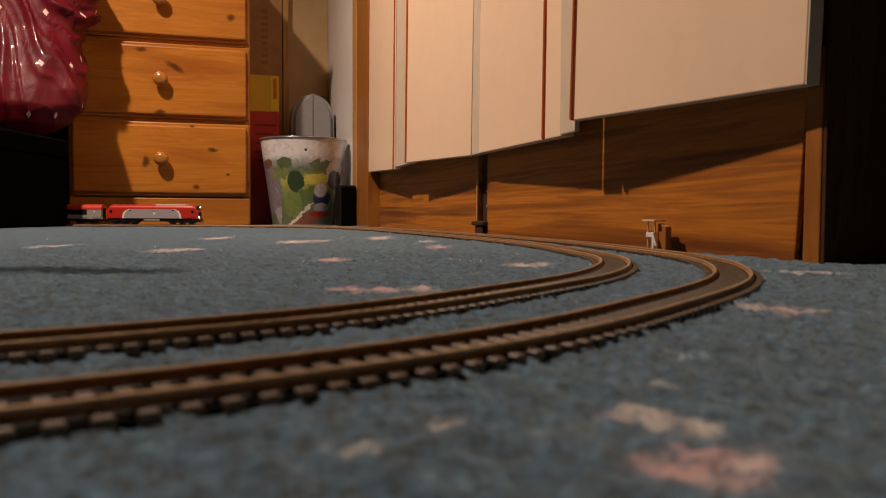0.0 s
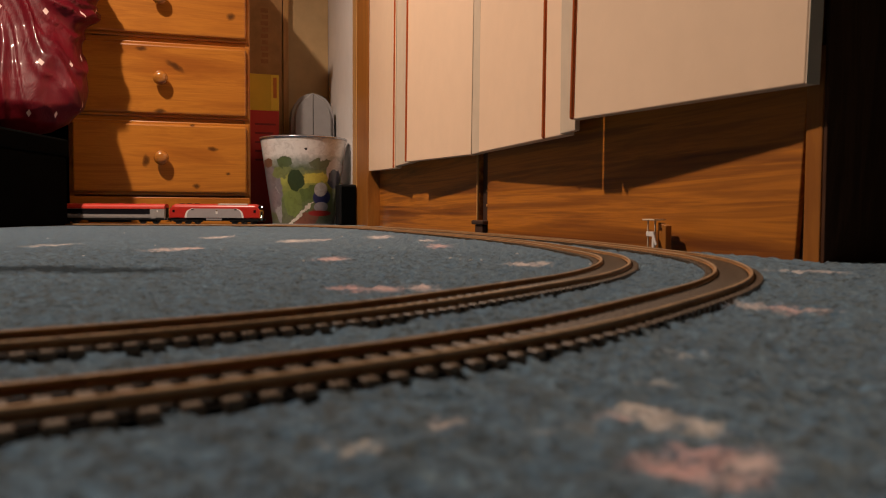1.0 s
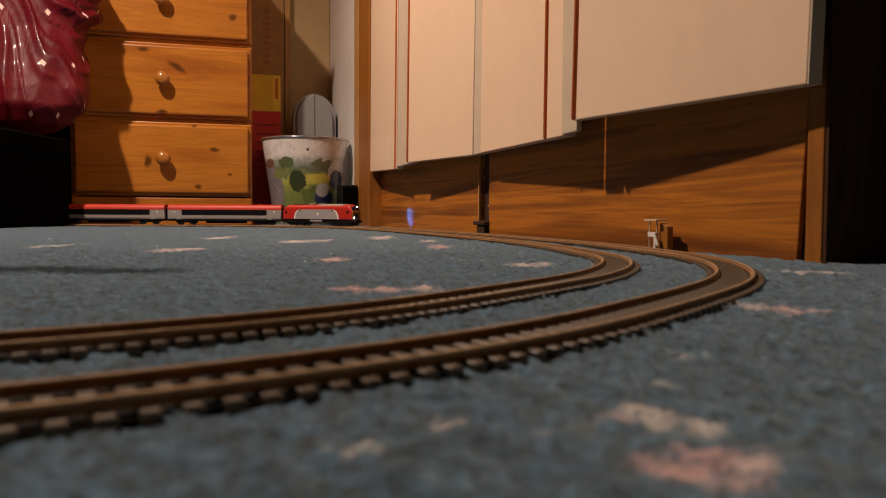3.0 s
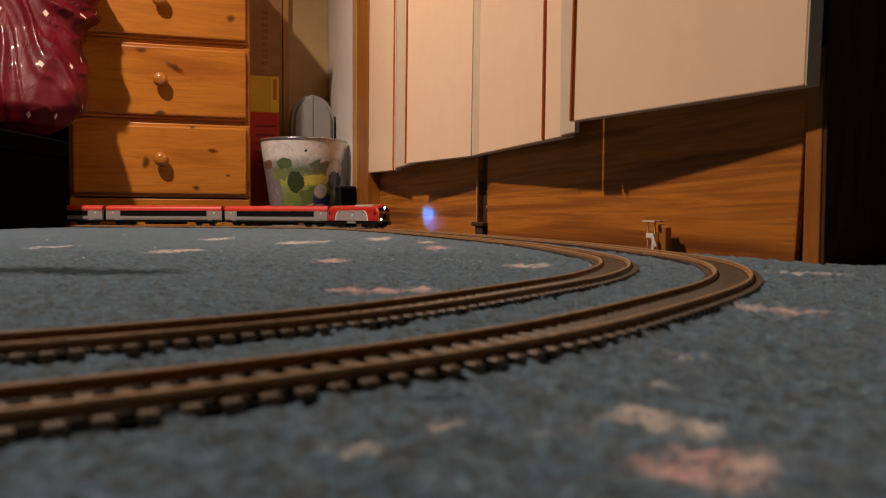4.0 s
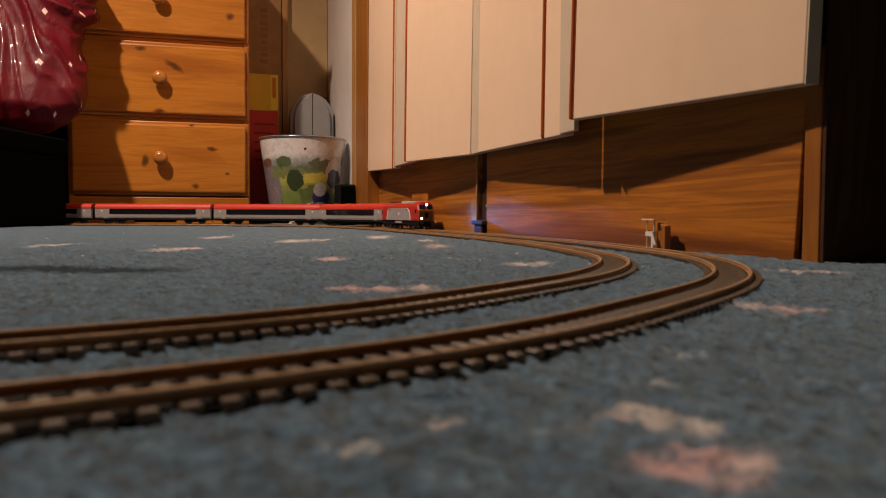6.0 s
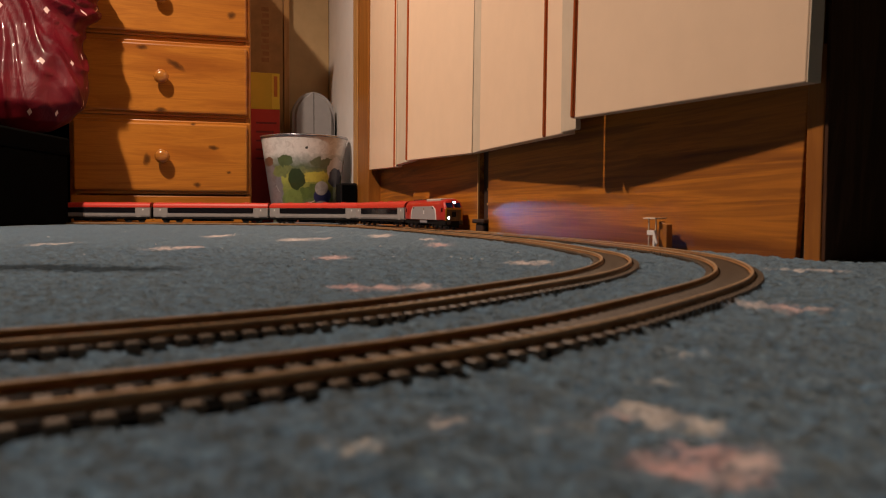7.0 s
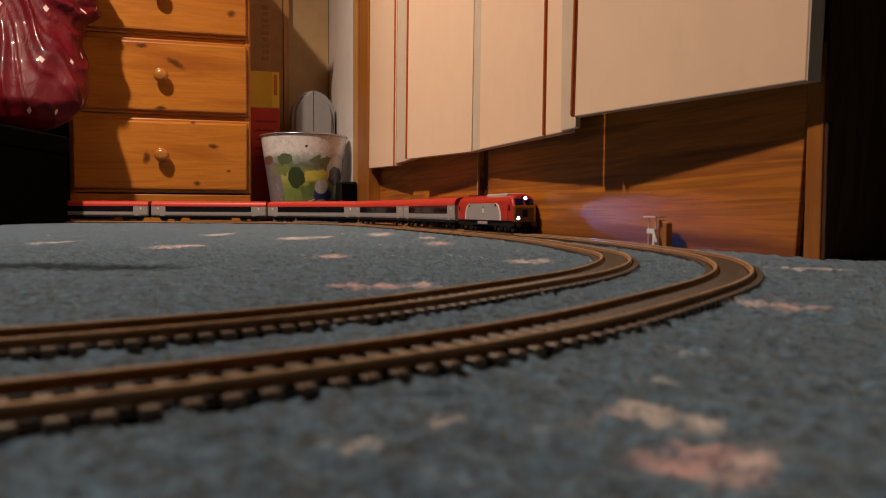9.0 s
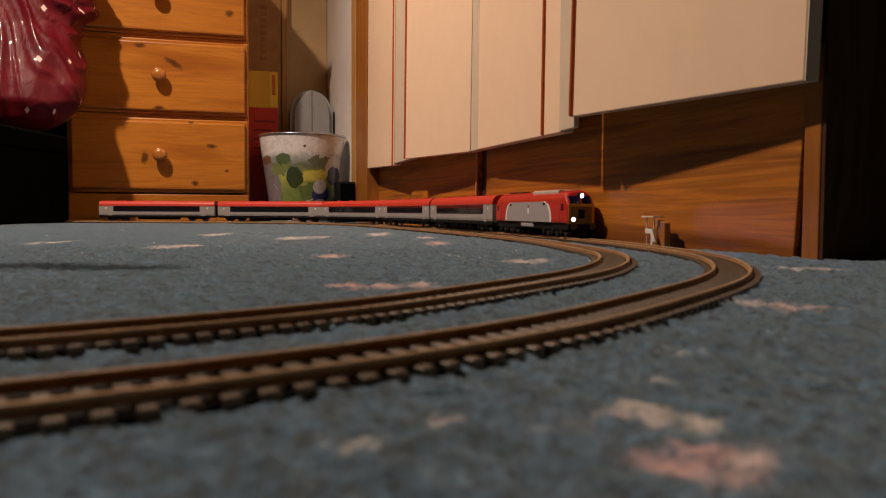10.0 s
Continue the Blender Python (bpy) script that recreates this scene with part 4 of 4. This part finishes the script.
def coach():
    e = thing("railway_coach", "silver toy railway coach with red roof and dark window band", "toy coach", group="toy train coaches")
    h = COACH_L / 2 - 0.002
    W = 0.0172
    lower = [(W * 0.95, 0.0150), (W, 0.0180), (W, 0.0372)]
    shell([(x, lower + [(-y, z) for y, z in lower[::-1]]) for x in (-h, h)], SILVER, "body", e, "silver-grey body")
    roof = [(W + 0.0004, 0.0373), (W + 0.0003, 0.0390)] + [(W * math.cos(math.pi / 2 * k / 7) ** 0.7, 0.0395 + 0.0100 * math.sin(math.pi / 2 * k / 7)) for k in range(1, 7)] + [(0, 0.0496)]
    shell([(x, roof + [(-y, z) for y, z in roof[-2::-1]]) for x in (-h - 0.0003, h + 0.0003)], ROOFRED, "roof", e, "bright red curved roof")
    for x in (-0.09, -0.03, 0.03, 0.09):
        part("roof_vent", box(x - 0.005, -0.004, 0.0490, x + 0.005, 0.004, 0.0506, 0.0006), ROOFRED, e)
    for sgn in (-1, 1):
        y = sgn * W
        part("window_band", box(-0.112, y - 0.0005, 0.0245, 0.112, y + 0.0003, 0.0366), GLASSY, e, "dark band between the windows")
        n = 9
        for k in range(n):
            x = -0.099 + 0.198 * k / (n - 1)
            part("window", box(x - 0.0088, y - 0.0003, 0.0265, x + 0.0088, y + 0.0006, 0.0345), GLASSY, e, "dark glazed window")
        for x in (-0.121, 0.121):
            part("door", box(x - 0.0060, y - 0.0003, 0.0140, x + 0.0060, y + 0.0005, 0.0366, 0.0003), SILVER, e, "silver end door")
            part("door_window", box(x - 0.0030, y, 0.0262, x + 0.0030, y + 0.0008, 0.0345), GLASSY, e, "small dark door window")
            part("door_flash", box(x + (0.0085 if x > 0 else -0.0125), y - 0.0003, 0.0300, x + (0.0125 if x > 0 else -0.0085), y + 0.0006, 0.0340), TRIMWHITE, e, "white marking")
        part("sole_bar", box(-h, y - 0.0030 if sgn > 0 else y, 0.0105, h, y if sgn > 0 else y + 0.0030, 0.0149), CHASSIS, e, "black sole bar")
    part("underframe", box(-h + 0.002, -0.0140, 0.0092, h - 0.002, 0.0140, 0.0148), CHASSIS, e, "black underframe")
    for x, w in ((-0.030, 0.020), (0.012, 0.014), (0.042, 0.010)):
        part("equipment_box", box(x - w, -0.0128, 0.0040, x + w, 0.0128, 0.0091, 0.0008), CHASSIS, e)
    for sgn in (-1, 1):
        fx = sgn * h
        part("gangway", box(min(fx, fx + sgn * 0.0030), -0.0068, 0.0130, max(fx, fx + sgn * 0.0030), 0.0068, 0.0400, 0.0008), CHASSIS, e, "black corridor connector")
        for s2 in (-1, 1):
            for k in range(6):
                st = part("end_step", box(-0.0004, -0.0030, -0.0008, 0.0005, 0.0030, 0.0008), TRIMWHITE, e, "white slanting end step")
                st.matrix_basis = pose(fx + sgn * 0.0003, s2 * 0.0125, 0.0150 + 0.0040 * k, 28, 0, 0)
        bogie(e, sgn * 0.105, 2, 0.034, 0.0062, 0.024)
    part("coupling", box(h, -0.003, 0.0052, h + 0.005, 0.003, 0.0066), CHASSIS, e)
    return e


def taller(owner, k=1.075, base=0.0149):
    """Stretches the bodywork above the underframe."""
    for o in owner.children_recursive:
        if o.matrix_basis.is_identity:
            for v in o.data.vertices:
                if v.co.z > base:
                    v.co.z = base + (v.co.z - base) * k
        elif o.location.z > base:
            o.location.z = base + (o.location.z - base) * k


def build_train():
    loco = locomotive()
    taller(loco)
    TRAIN.append((loco, LOCO_L / 2, 0.074))
    s = LOCO_L + 0.004
    first = coach()
    taller(first)
    for i in range(5):
        c = first if i == 0 else copy_thing(first, Matrix())
        TRAIN.append((c, s + COACH_L / 2, 0.105))
        s += COACH_L + 0.006


build_train()


# ---- sleepers, piece by piece ----
sl = bpy.data.meshes.new("sleeper")
_bm = sleeper_bm()
_bm.to_mesh(sl)
_bm.free()
sl.materials.append(SLEEPER)
for owner, places in ((t1, p1), (t2, p2)):
    for m in places:
        o = new("sleeper", sl)
        o.parent = owner
        o.matrix_basis = m


def motions():
    for e, back, half in TRAIN:
        walk(e, [(k * 0.25, vehicle_pose(front(k * 0.25) + back, half)) for k in range(41)])


motions()
